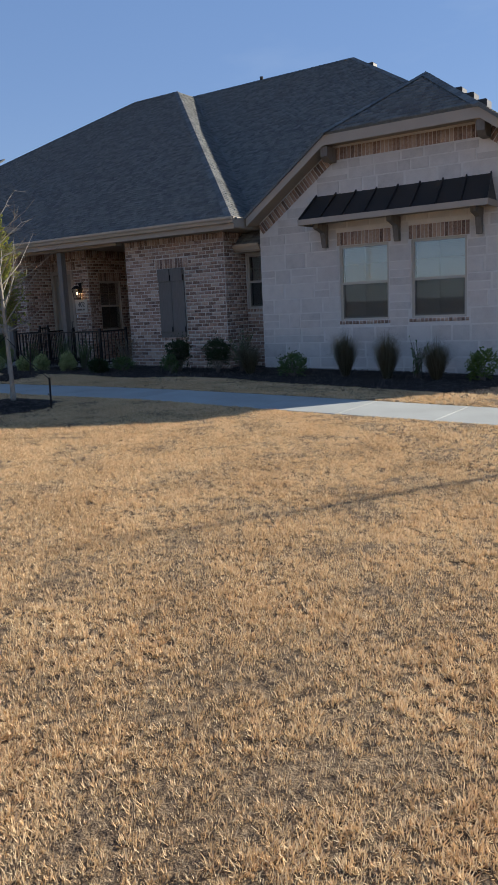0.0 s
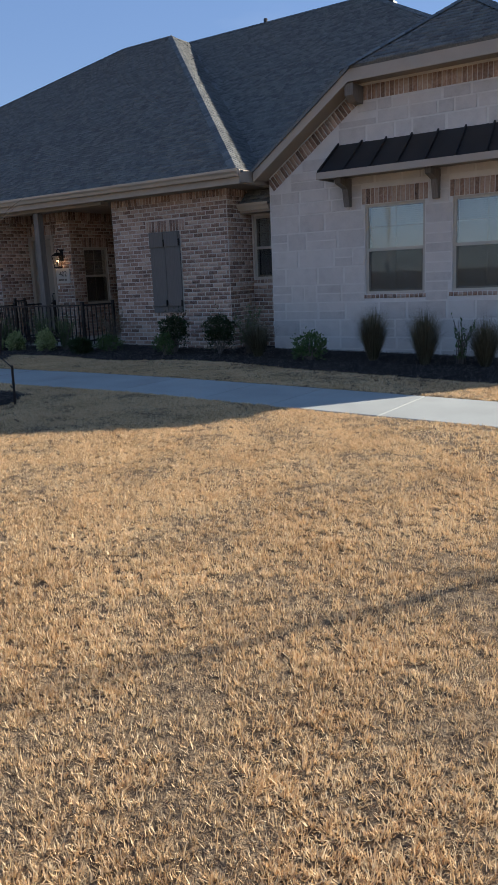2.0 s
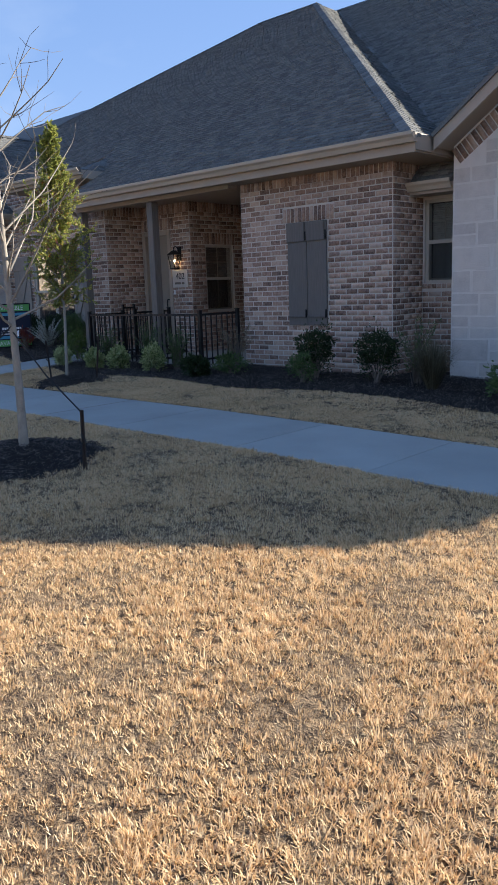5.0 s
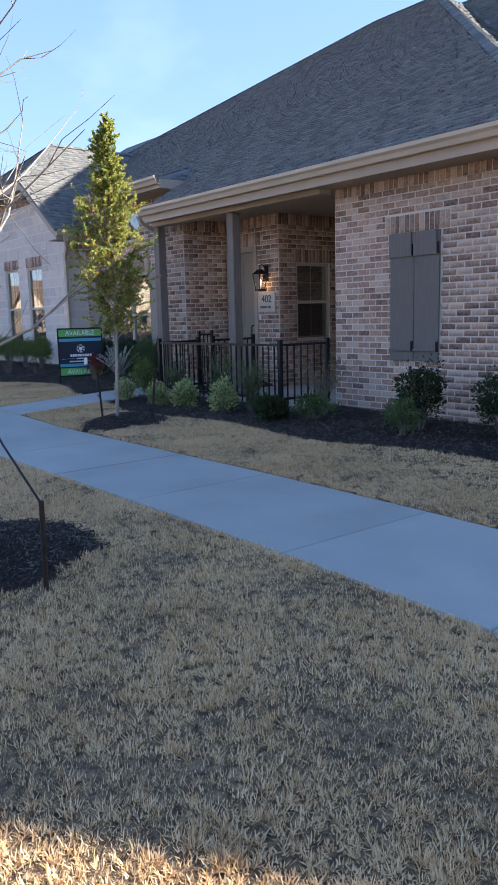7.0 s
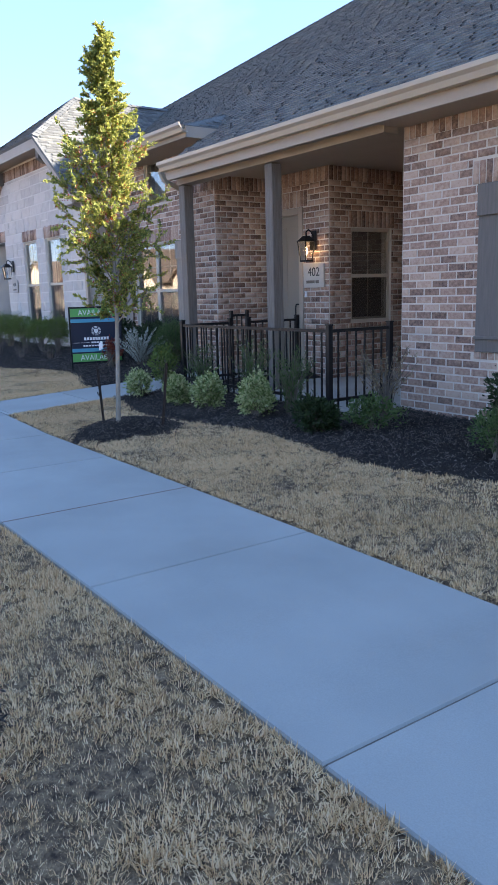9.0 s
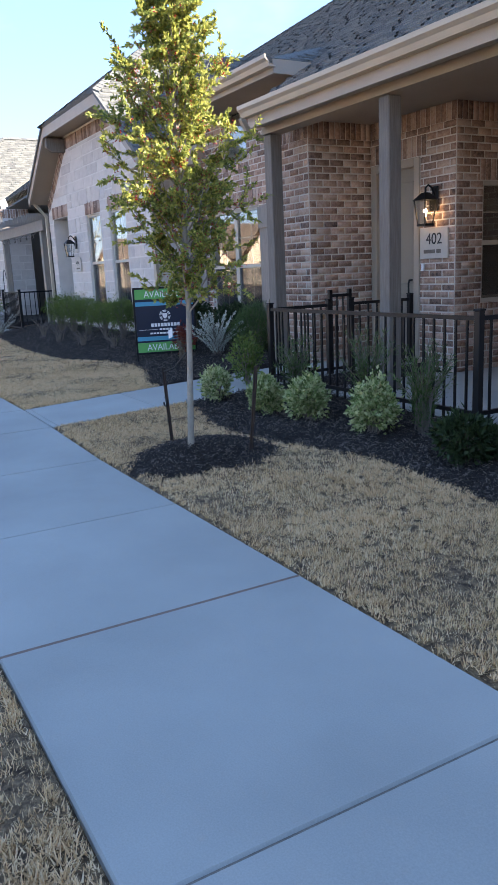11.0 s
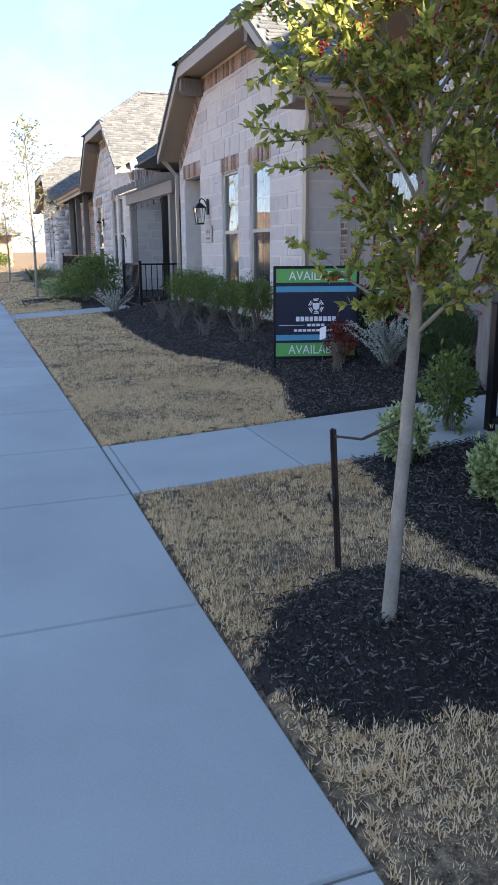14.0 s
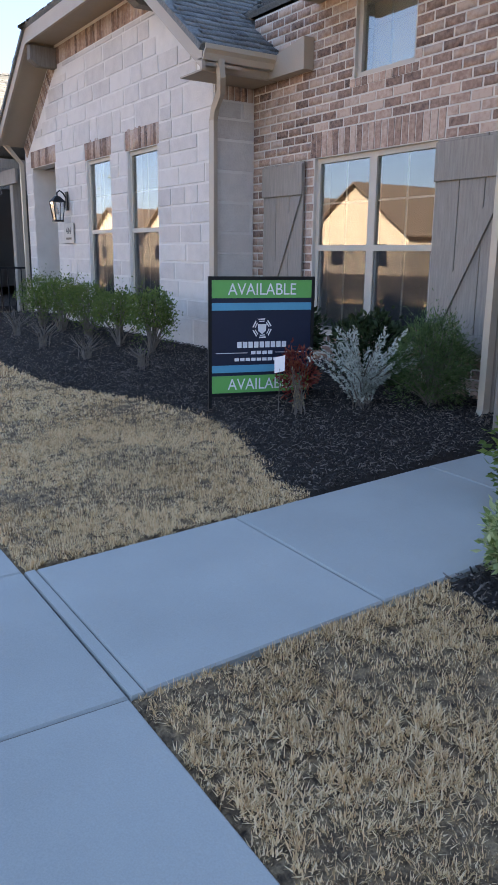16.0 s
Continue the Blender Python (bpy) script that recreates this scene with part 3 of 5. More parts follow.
for a, b in zip(JOINTS[1:], JOINTS):
    slab(a, b, WALK_S, WALK_N, pavement)
    ms = Mesh().box(a - 0.03, a + 0.03, WALK_S + 0.02, WALK_N - 0.02, float(walk_height(a)) - 0.05, float(walk_height(a)) - 0.008)
    part("joint", ms, joint_m, pavement)
part("expansion_strip", Mesh().box(-11.327, -11.293, WALK_S + 0.01, WALK_N - 0.01, float(walk_height(-11.31)) - 0.08, float(walk_height(-11.31)) - 0.001), strip_m, pavement, "brown wooden expansion strip")
for a, b in SPURS:
    ys = [WALK_N + 0.002, WALK_N + 0.05, 11.17, 12.47, 13.75, 14.5]
    for y0, y1 in zip(ys, ys[1:]):
        slab(a, b, y0, y1, pavement, 0.004 if y1 - y0 > 0.1 else 0.001)
        zj = float(walk_height((a + b) / 2) + rise((a + b) / 2, y0)) - 0.035
        part("joint", Mesh().box(a + 0.02, b - 0.02, y0 - 0.03, y0 + 0.03, zj - 0.05, zj), joint_m, pavement)

# ---------------- house parts ----------------
PITCH, GABLE = 0.62, 0.72


def window(parent, m, w, h, units=1, blind=0.0, grid=True, fixed=False):
    """A double-hung window in a wall pose m whose origin is the opening's lower left corner."""
    win = new("window")
    win.parent = parent
    win.matrix_local = m
    uw = w / units
    for k in range(units):
        x0, x1 = k * uw, (k + 1) * uw
        f = 0.045
        ms = Mesh()
        for a, b, c, d in ((x0, x0 + f, 0, h), (x1 - f, x1, 0, h), (x0 + f, x1 - f, 0, f), (x0 + f, x1 - f, h - f, h)) + (() if fixed else ((x0 + f, x1 - f, h * 0.5 - 0.025, h * 0.5 + 0.025),)):
            ms.box(a, b, 0.035, 0.10, c, d)
        for a, b, c, d in () if fixed else ((x0 + f, x0 + f + 0.025, f, h * 0.5 - 0.025), (x1 - f - 0.025, x1 - f, f, h * 0.5 - 0.025), (x0 + f + 0.025, x1 - f - 0.025, f, f + 0.03)):
            ms.box(a, b, 0.05, 0.085, c, d)
        part("window_frame", ms, frame_m, win)
        part("pane", Mesh().box(x0 + f, x1 - f, 0.066, 0.071, f, h * 0.5 - (0.0 if fixed else 0.02)), glass_m, win).visible_shadow = False
        part("pane", Mesh().box(x0 + f, x1 - f, 0.066 if fixed else 0.058, 0.071 if fixed else 0.063, h * 0.5 + (0.0 if fixed else 0.02), h - f), glass_m, win).visible_shadow = False
        if not fixed:
            part("insect_screen", Mesh().box(x0 + f + 0.006, x1 - f - 0.006, 0.040, 0.042, f, h * 0.5 - 0.02), screen_m, win).visible_shadow = False
        if grid:
            xm, ms = (x0 + x1) / 2, Mesh()
            ms.box(xm - 0.008, xm + 0.008, 0.075, 0.083, f, h - f)
            ms.box(x0 + f, x1 - f, 0.0752, 0.0832, h * 0.75 - 0.008, h * 0.75 + 0.008)
            part("muntin", ms, frame_m, win)
        if blind:
            ms = Mesh()
            top = h - f
            z = top
            while z > top - blind * (h - 2 * f):
                ms.add([(x0 + f, 0.15, z - 0.03), (x1 - f, 0.15, z - 0.03), (x1 - f, 0.175, z), (x0 + f, 0.175, z)], [(0, 1, 2, 3)])
                z -= 0.03
            part("blind", ms, blind_m, win)
    # box behind the opening, coloured dark like an unlit interior
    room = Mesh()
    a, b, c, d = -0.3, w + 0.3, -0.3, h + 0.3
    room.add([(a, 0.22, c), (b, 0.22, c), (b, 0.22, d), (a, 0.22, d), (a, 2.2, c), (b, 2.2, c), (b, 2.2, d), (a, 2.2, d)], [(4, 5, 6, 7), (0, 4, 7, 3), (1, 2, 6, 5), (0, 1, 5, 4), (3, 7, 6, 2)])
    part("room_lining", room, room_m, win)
    return win


def downspout(parent, path, mat=None):
    part("downspout", Mesh().tube(path, 0.042, 4), mat or gutter_m, parent, smooth=False)


def gutter(parent, x0, x1, y, z):
    """An ogee gutter along x, open at the top."""
    prof = [(0.11, -0.12), (0.02, -0.12), (0.0, -0.07), (-0.03, -0.04), (-0.035, 0.0), (-0.02, 0.0), (-0.018, -0.03), (0.012, -0.06), (0.03, -0.105), (0.11, -0.105)]
    n = len(prof)
    pts = [(x0, y + a, z + b) for a, b in prof] + [(x1, y + a, z + b) for a, b in prof]
    return part("gutter", Mesh().add(pts, [(i, i + n, (i + 1) % n + n, (i + 1) % n) for i in range(n)] + [tuple(range(n - 1, -1, -1)), tuple(range(n, 2 * n))]), gutter_m, parent)


def gable_wing(house, cx, yf, dz, windows, rng, back_y, pieces_b, pieces_s, lift=0.0, half=3.3, kink=1.48, hang=0.06):
    """A stone gable with a clipped peak, its roof, bargeboards, corbels and soldier band. yf: the bargeboard's face."""
    yw, ze = yf + 0.42, 3.27 + dz
    zk = ze + GABLE * (half - kink)
    base = 0.02 + lift
    wl, full = 2 * half - 0.06 - hang, 2 * half - 0.06
    m = frame_of((cx - half + 0.06, yw, base), (1, 0), (0, -1))
    top = lambda u: min(ze + GABLE * min(u + 0.06, full - u), zk) - base - 0.18
    band = 0.24
    holes = [(w[0] - cx + half - 0.06, w[1] - cx + half - 0.06, w[2] - base, w[3] - base) for w in windows]
    core = Mesh()
    wall_core(core, m, wl, zk - base + 0.2, holes, 0.2, lambda u: top(u) + 0.16)
    for sx, ox in ((cx - half + 0.06, (-1, 0)), (cx + half - hang, (1, 0))):
        ms = frame_of((sx, yw + 0.2 if ox[0] > 0 else yw + 0.75, base), (0, 1) if ox[0] > 0 else (0, -1), ox)
        wall_core(core, ms, 0.55, ze - base - 0.06, [], 0.2)
        m2 = frame_of((sx, yw if ox[0] > 0 else yw + 0.75, base), (0, 1) if ox[0] > 0 else (0, -1), ox)
        stone_courses(pieces_s, m2, 0.75, ze - base - 0.32, [], rng)
        brick_courses(pieces_b, m2, 0.75, 0, [], rng, soldiers=[(0, 0.75, ze - base - 0.32, ze - base - 0.06)])
    wall_parts("stone_wall", core, stone_mortar, house)
    lint = []
    for q in holes:
        lint.append((q[0] - 0.05, q[1] + 0.05, q[3], q[3] + 0.26))
        lint.append((q[0] - 0.05, q[1] + 0.05, q[2] - 0.075, q[2]))
    stone_courses(pieces_s, m, wl, zk - base, holes + lint, rng, lambda u: top(u) - band)
    brick_courses(pieces_b, m, wl, 0, [], rng, soldiers=[l for l in lint])
    # the soldier band that follows the eaves
    u = 0.02
    while u < wl - 0.03:
        t = top(u + 0.038)
        slope = 0 if abs(u + 0.098 - half) < kink else (1 if u < half else -1)
        jut = PROUD * rng.uniform(0.9, 1.6)
        step = 0.077 if slope == 0 else 0.064
        tilt = Matrix.Rotation(-slope * math.atan(GABLE), 4, "Y") if slope else Matrix.Identity(4)
        pieces_b.append((m @ Matrix.Translation((u + 0.038, -jut, t - band / 2 + (0.0 if slope == 0 else -0.01))) @ tilt, 0.066, band - 0.015 if slope == 0 else band * 0.9, jut + 0.01))
        u += step
    # bargeboards
    def board(a, b, name="bargeboard"):
        d = 0.19
        part(name, Mesh().prism([(a[0], yf, a[1]), (b[0], yf, b[1]), (b[0], yf, b[1] - d), (a[0], yf, a[1] - d)], (0, 0.035, 0)), trim_m, house)
    L, KL, KR, R = (cx - half, ze), (cx - kink, zk), (cx + kink, zk), (cx + half, ze)
    board(L, KL), board(KL, KR), board(KR, R)
    # soffits behind the boards
    so = Mesh()
    for a, b in ((L, KL), (KL, KR), (KR, R)):
        so.prism([(a[0], yf + 0.036, a[1] - 0.15), (b[0], yf + 0.036, b[1] - 0.15), (b[0], yw + 0.03, b[1] - 0.15), (a[0], yw + 0.03, a[1] - 0.15)], (0, 0, 0.03))
    part("soffit", so, soffit_m, house)
    for x, s in ((cx - kink, 1), (cx + kink, -1)):
        part("corbel", Mesh().prism([(x - 0.07, yf + 0.04, zk - 0.2), (x - 0.07, yf + 0.04, zk - 0.38), (x - 0.07, yf + 0.16, zk - 0.46), (x - 0.07, yw, zk - 0.46), (x - 0.07, yw, zk - 0.2)], (0.14, 0, 0)), wood_m, house)
    # roof
    zr = ze + GABLE * half
    by = lambda z: back_y(z)
    run = (zr - zk) / 0.75
    e = 0.03
    zz = 0.03
    Lf, KLf, KRf, Rf = (L[0] - e, yf - e, L[1] + zz - e * GABLE), (KL[0], yf - e, KL[1] + zz), (KR[0], yf - e, KR[1] + zz), (R[0] + e, yf - e, R[1] + zz - e * GABLE)
    pk, rb = (cx, yf + run, zr + zz), (cx, by(zr), zr + zz)
    roof_face([Lf, KLf, pk, rb, (Lf[0], by(ze), Lf[2])], house, rng)
    roof_face([KRf, Rf, (Rf[0], by(ze), Rf[2]), rb, pk], house, rng)
    roof_face([KLf, KRf, pk], house, rng)
    for a, b in ((KLf, pk), (KRf, pk), (pk, rb)):
        ridge_cap(a, b, house, rng)
    for w in windows:
        if w[4]:
            window(house, frame_of((w[0], yw, w[2]), (1, 0), (0, -1)), w[1] - w[0], w[3] - w[2], 1, w[5])
    return yw


rng = random.Random(7)
Lz = lambda y: 3.3 + PITCH * (y - 13.0)
Mz = lambda y: 3.3 + PITCH * (y - 13.9)


def duplex_roofs(house, rng, dx=0.0, dz=0.0, tabs=True):
    """The long hipped roof over both dwellings, and the set-back main slope."""
    P = lambda x, y, z: (x + dx, y, z + dz)
    zt = Lz(22.1)
    roof_face([P(-9.1, 13.0, 3.3), P(-17.5, 22.1, zt), P(-19.5, 22.1, zt), P(-27.8, 13.9, Lz(13.9)), P(-16.5, 13.9, Lz(13.9)), P(-16.5, 13.0, 3.3)], house, rng, tabs)
    roof_face([P(-9.1, 13.0, 3.3), P(-9.1, 13.9, 3.3), P(-17.5, 23.0, zt), P(-17.5, 22.1, zt)], house, rng, tabs)
    roof_face([P(-9.1, 13.9, 3.3), P(-2.1, 13.9, 3.3), P(-11.2, 23.0, Mz(23.0)), P(-17.5, 23.0, Mz(23.0))], house, rng, tabs)
    roof_face([P(-2.1, 13.9, 3.3), P(-2.1, 32.1, 3.3), P(-11.2, 23.0, Mz(23.0))], house, rng, tabs)
    roof_face([P(-2.1, 32.1, 3.3), P(-28.7, 32.1, 3.3), P(-19.5, 23.0, Mz(23.0)), P(-11.2, 23.0, Mz(23.0))], house, rng, False)
    roof_face([P(-28.7, 13.0, 3.3), P(-28.7, 32.1, 3.3), P(-19.5, 22.6, zt)], house, rng, False)
    for a, b in (((-9.1, 13.0, 3.3), (-17.5, 22.1, zt)), ((-17.5, 22.1, zt), (-19.5, 22.1, zt)), ((-27.8, 13.9, Lz(13.9)), (-19.5, 22.1, zt)), ((-17.5, 23.0, Mz(23.0)), (-11.2, 23.0, Mz(23.0))), ((-2.1, 13.9, 3.3), (-11.2, 23.0, Mz(23.0)))):
        ridge_cap(P(*a), P(*b), house, rng)
    part("house_body", Mesh().box(-26.2 + dx, -2.6 + dx, 16.45, 31.6, 0.0, 3.25 + dz), siding_m, house)


house = thing("townhouse", "single-storey brick and limestone townhouse with dark shingle hip roof", "house")
bricks, stones = [], []
duplex_roofs(house, rng)

# the limestone wing with two wide windows
w_wing = [(-7.10, -6.06, 1.14, 2.59, True, 1.0), (-5.61, -4.56, 1.15, 2.59, True, 1.0)]
YA = gable_wing(house, -5.7, 13.36, 0.03, w_wing, rng, lambda z: 13.9 + (z - 3.3) / PITCH, bricks, stones)

# standing-seam awning over the pair of windows
awning = new("awning")
awning.parent = house
x0, x1, yb, yfa, zt, zb = -7.66, -4.04, YA, 13.22, 3.58, 3.10
part("metal_roof", Mesh().add([(x0, yfa, zb), (x1, yfa, zb), (x1 - 0.1, yb, zt), (x0 + 0.1, yb, zt), (x0, yfa, zb - 0.02), (x1, yfa, zb - 0.02), (x1, yb, zb - 0.02), (x0, yb, zb - 0.02)],
     [(0, 1, 2, 3), (4, 5, 1, 0), (7, 6, 5, 4), (0, 3, 7, 4), (1, 5, 6, 2)]), dark_metal, awning)
for i in range(9):
    u = i / 8
    xa, xb = x0 + u * (x1 - x0), x0 + 0.1 + u * (x1 - x0 - 0.2)
    part("seam", Mesh().prism([(xa - 0.012, yfa, zb), (xa + 0.012, yfa, zb), (xb + 0.012, yb, zt), (xb - 0.012, yb, zt)], (0, -0.015, 0.03)), dark_metal, awning)
part("awning_fascia", Mesh().box(x0 - 0.02, x1 + 0.02, yfa - 0.03, yfa, zb - 0.10, zb + 0.005), trim_m, awning)
part("awning_fascia", Mesh().box(x0 - 0.02, x0, yfa, yb, zb - 0.10, zb + 0.005), trim_m, awning)
part("awning_fascia", Mesh().box(x1, x1 + 0.02, yfa, yb, zb - 0.10, zb + 0.005), trim_m, awning)
part("awning_ceiling", Mesh().box(x0, x1, yfa, yb, zb - 0.06, zb - 0.03), soffit_m, awning)
for x in (-7.38, -5.86, -4.32):
    part("bracket", Mesh().prism([(x - 0.05, yb, zb - 0.08), (x - 0.05, yb - 0.42, zb - 0.08), (x - 0.05, yb - 0.42, zb - 0.17), (x - 0.05, yb - 0.16, zb - 0.24), (x - 0.05, yb - 0.1, zb - 0.52), (x - 0.05, yb, zb - 0.52)], (0.1, 0, 0)), wood_m, awning)

# the brick front with its closed shutters
BZ = 0.12
core = Mesh()
m = frame_of((-12.47, 13.46, BZ), (1, 0), (0, -1))
W, H = 2.81, 3.06
wall_core(core, m, W, H, [])
sh = (-11.50 + 12.47, -10.76 + 12.47, 0.90 - BZ, 2.42 - BZ)
brick_courses(bricks, m, W, H - 0.23, [sh], rng, soldiers=[(0, W, H - 0.23, H), (sh[0] - 0.10, sh[1] + 0.12, sh[3] + 0.0, sh[3] + 0.22), (sh[0] - 0.03, sh[1] + 0.03, sh[2] - 0.076, sh[2])])
# its return beside the little window, and the return towards the porch
for o, al, ou, w in (((-9.66, 13.46, BZ), (0, 1), (1, 0), 0.8), ((-12.47, 15.9, BZ), (0, -1), (-1, 0), 2.44)):
    m = frame_of(o, al, ou)
    wall_core(core, frame_of((o[0], o[1] + (0.2 if al[1] > 0 else 0), o[2]), al, ou), w - 0.2, H, [])
    brick_courses(bricks, m, w, H - 0.23, [], rng, soldiers=[(0, w, H - 0.23, H)])
# wall with the small window
m = frame_of((-9.66, 14.26, BZ), (1, 0), (0, -1))
hole = (0.03, 0.60, 1.46 - BZ, 2.62 - BZ)
wall_core(core, m, 0.85, H, [hole])
brick_courses(bricks, m, 0.85, H, [hole], rng, soldiers=[(0.0, 0.62, hole[2] - 0.076, hole[2])])
window(house, frame_of((-9.63, 14.26, 1.46), (1, 0), (0, -1)), 0.57, 1.16, 1, 1.0)
# porch: door wall, pier, inner walls
PY = 14.52
m = frame_of((-16.24, PY, BZ), (1, 0), (0, -1))
door_hole = (0.02, 0.86, 0.06, 2.66 - BZ)
wall_core(core, m, 1.41, H, [door_hole])
brick_courses(bricks, m, 1.41, H - 0.23, [door_hole], rng, soldiers=[(0, 1.41, H - 0.23, H), (0, 0.96, door_hole[3], door_hole[3] + 0.23)])
m = frame_of((-14.83, PY, BZ), (0, 1), (1, 0))
pw = (0.40, 1.18, 1.05 - BZ, 2.35 - BZ)
wall_core(core, frame_of((-14.83, PY + 0.2, BZ), (0, 1), (1, 0)), 1.5, H, [(pw[0] - 0.2, pw[1] - 0.2, pw[2], pw[3])])
brick_courses(bricks, m, 1.7, H - 0.23, [pw], rng, soldiers=[(0, 1.7, H - 0.23, H), (pw[0] - 0.05, pw[1] + 0.05, pw[3], pw[3] + 0.23), (pw[0] - 0.05, pw[1] + 0.05, pw[2] - 0.076, pw[2])])
window(house, frame_of((-14.83, PY + 0.40, 1.05), (0, 1), (1, 0)), 0.78, 1.30, 1, 0.0)
m = frame_of((-14.63, 16.2, BZ), (1, 0), (0, -1))
wall_core(core, m, 2.2, H, [])
brick_courses(bricks, m, 2.2, H, [], rng)
# the pier at the porch's end
m = frame_of((-16.84, 13.6, BZ), (1, 0), (0, -1))
wall_core(core, m, 0.6, H, [], 0.3)
brick_courses(bricks, m, 0.6, H - 0.23, [], rng, soldiers=[(0, 0.6, H - 0.23, H)])
m = frame_of((-16.24, 13.6, BZ), (0, 1), (1, 0))
wall_core(core, frame_of((-16.24, 13.9, BZ), (0, 1), (1, 0)), 0.62, H, [])
brick_courses(bricks, m, 0.92, H - 0.23, [], rng, soldiers=[(0, 0.92, H - 0.23, H)])
wall_parts("brick_wall", core, mortar_m, house)
part("porch_slab", Mesh().box(-15.40, -12.47, 12.75, 16.2, 0.0, 0.30, 0.012), concrete_m, house)
part("porch_step", Mesh().box(-16.24, -15.41, 13.9, 14.7, 0.05, 0.29, 0.012), concrete_m, house)
part("porch_ceiling", Mesh().box(-16.6, -12.3, 13.12, 16.4, 3.14, 3.18), soffit_m, house)

# front door
door = new("door")
door.parent = house
fr = Mesh()
for a, b, c, d in ((-16.22, -16.13, 0.30, 2.66), (-15.47, -15.38, 0.30, 2.66), (-16.13, -15.47, 2.57, 2.66)):
    fr.box(a, b, PY - 0.02, PY + 0.12, c, d, 0.006)
part("door_frame", fr, trim_m, door)
leaf = Mesh().box(-16.13, -15.47, PY + 0.06, PY + 0.10, 0.31, 2.57)
for c, d in ((0.45, 1.15), (1.28, 2.42)):
    for a, b in ((-16.06, -15.82), (-15.78, -15.54)):
        leaf.box(a, b, PY + 0.045, PY + 0.061, c, d, 0.007)
part("door_leaf", leaf, door_m, door)
part("door_handle", Mesh().tube([(-15.56, PY + 0.06, 1.32), (-15.56, PY + 0.0, 1.32), (-15.56, PY - 0.01, 1.28), (-15.56, PY - 0.01, 1.15), (-15.56, PY + 0.06, 1.12)], 0.011, 6), black_m, door)

# eaves of the long roof
part("fascia", Mesh().box(-16.5, -9.05, 13.0, 13.03, 3.07, 3.30), trim_m, house)
part("fascia", Mesh().box(-9.08, -9.05, 13.03, 14.0, 3.10, 3.30), trim_m, house)
part("soffit", Mesh().box(-12.48, -9.08, 13.03, 14.3, 3.08, 3.10), soffit_m, house)
part("soffit", Mesh().box(-16.5, -12.48, 13.03, 13.12, 3.08, 3.10), soffit_m, house)
part("porch_beam", Mesh().box(-16.58, -12.49, 13.20, 13.40, 3.02, 3.14), soffit_m, house)
part("fascia", Mesh().box(-16.53, -16.5, 13.0, 14.0, 3.10, 3.30), trim_m, house)
gutter(house, -16.55, -9.02, 12.90, 3.30)
# little roof over the small window
roof_face([(-9.95, 13.86, 2.81), (-8.99, 13.86, 2.81), (-8.99, 14.36, 3.24), (-9.6, 14.36, 3.24)], house, rng)
part("fascia", Mesh().box(-9.93, -8.99, 13.88, 13.91, 2.66, 2.79), trim_m, house)
gutter(house, -9.96, -9.0, 13.80, 2.82)
part("soffit", Mesh().box(-9.65, -8.99, 13.91, 14.25, 2.66, 2.68), soffit_m, house)
# porch posts
for x in (-14.44, -16.5):
    part("porch_post", Mesh().box(x - 0.075, x + 0.075, 13.22, 13.37, 0.17 if x < -15 else 0.30, 3.01, 0.008), wood_m, house)
# roof vents and pipe
for x, y, z in ((-10.35, 22.4, 8.42), (-5.05, 14.65, 5.22), (-4.72, 14.3, 5.0), (-4.4, 14.0, 4.78)):
    part("roof_vent", Mesh().box(x - 0.13, x + 0.13, y - 0.1, y + 0.2, z - 0.3, z + 0.06, 0.02), dark_metal, house)
part("vent_pipe", Mesh().tube([(-14.6, 23.0, 8.7), (-14.6, 23.0, 9.05)], 0.06, 8), dark_metal, house)

# shutters
shut = new("shutter")
shut.parent = house
xs = (-11.50, -11.13, -10.76)
for a, b in zip(xs, xs[1:]):
    leaf = Mesh().box(a + 0.004, b - 0.004, 13.425, 13.45, 0.90, 2.42, 0.004)
    part("shutter_leaf", leaf, shutter_m, shut)
    for z in (1.02, 2.14):
        part("batten", Mesh().box(a + 0.004, b - 0.03, 13.400, 13.427, z, z + (0.03 if z < 2 else 0.28), 0.004), shutter_m, shut)
    part("strap_hinge", Mesh().box(b - 0.022, b - 0.006, 13.395, 13.425, 2.15, 2.28), black_m, shut)
    part("strap_hinge", Mesh().box(b - 0.022, b - 0.006, 13.395, 13.425, 1.02, 1.14), black_m, shut)

# ---------------- the adjoining dwelling ----------------
house2 = thing("townhouse", "limestone and brick townhouse with cedar shutters beside a for-sale sign", "house")
bricks2, stones2 = [], []
w_n = [(-23.80, -23.0, 0.86, 2.71, True, 0.0), (-22.47, -21.66, 0.86, 2.70, True, 0.0), (-26.1, -25.05, 0.10, 2.80, False, 0)]
YB = gable_wing(house2, -23.2, 13.0, 0.035, w_n, rng, lambda z: 14.1 + (z - 3.3) / PITCH, bricks2, stones2, kink=1.64, hang=0.48)
part("entry_recess", Mesh().add([(-26.1, YB + 0.2, 0.1), (-25.0, YB + 0.2, 0.1), (-25.0, YB + 0.2, 2.78), (-26.1, YB + 0.2, 2.78), (-26.1, YB + 1.4, 0.1), (-25.0, YB + 1.4, 0.1), (-25.0, YB + 1.4, 2.78), (-26.1, YB + 1.4, 2.78)],
     [(4, 5, 6, 7), (0, 4, 7, 3), (1, 2, 6, 5), (0, 1, 5, 4), (3, 7, 6, 2)]), stone_mortar, house2)
Y2 = 13.88
core = Mesh()
m = frame_of((-20.38, Y2, 0.14), (1, 0), (0, -1))
W, H = 3.54, 3.62
big = (-19.35 + 20.38, -17.82 + 20.38, 0.78 - 0.14, 2.37 - 0.14)
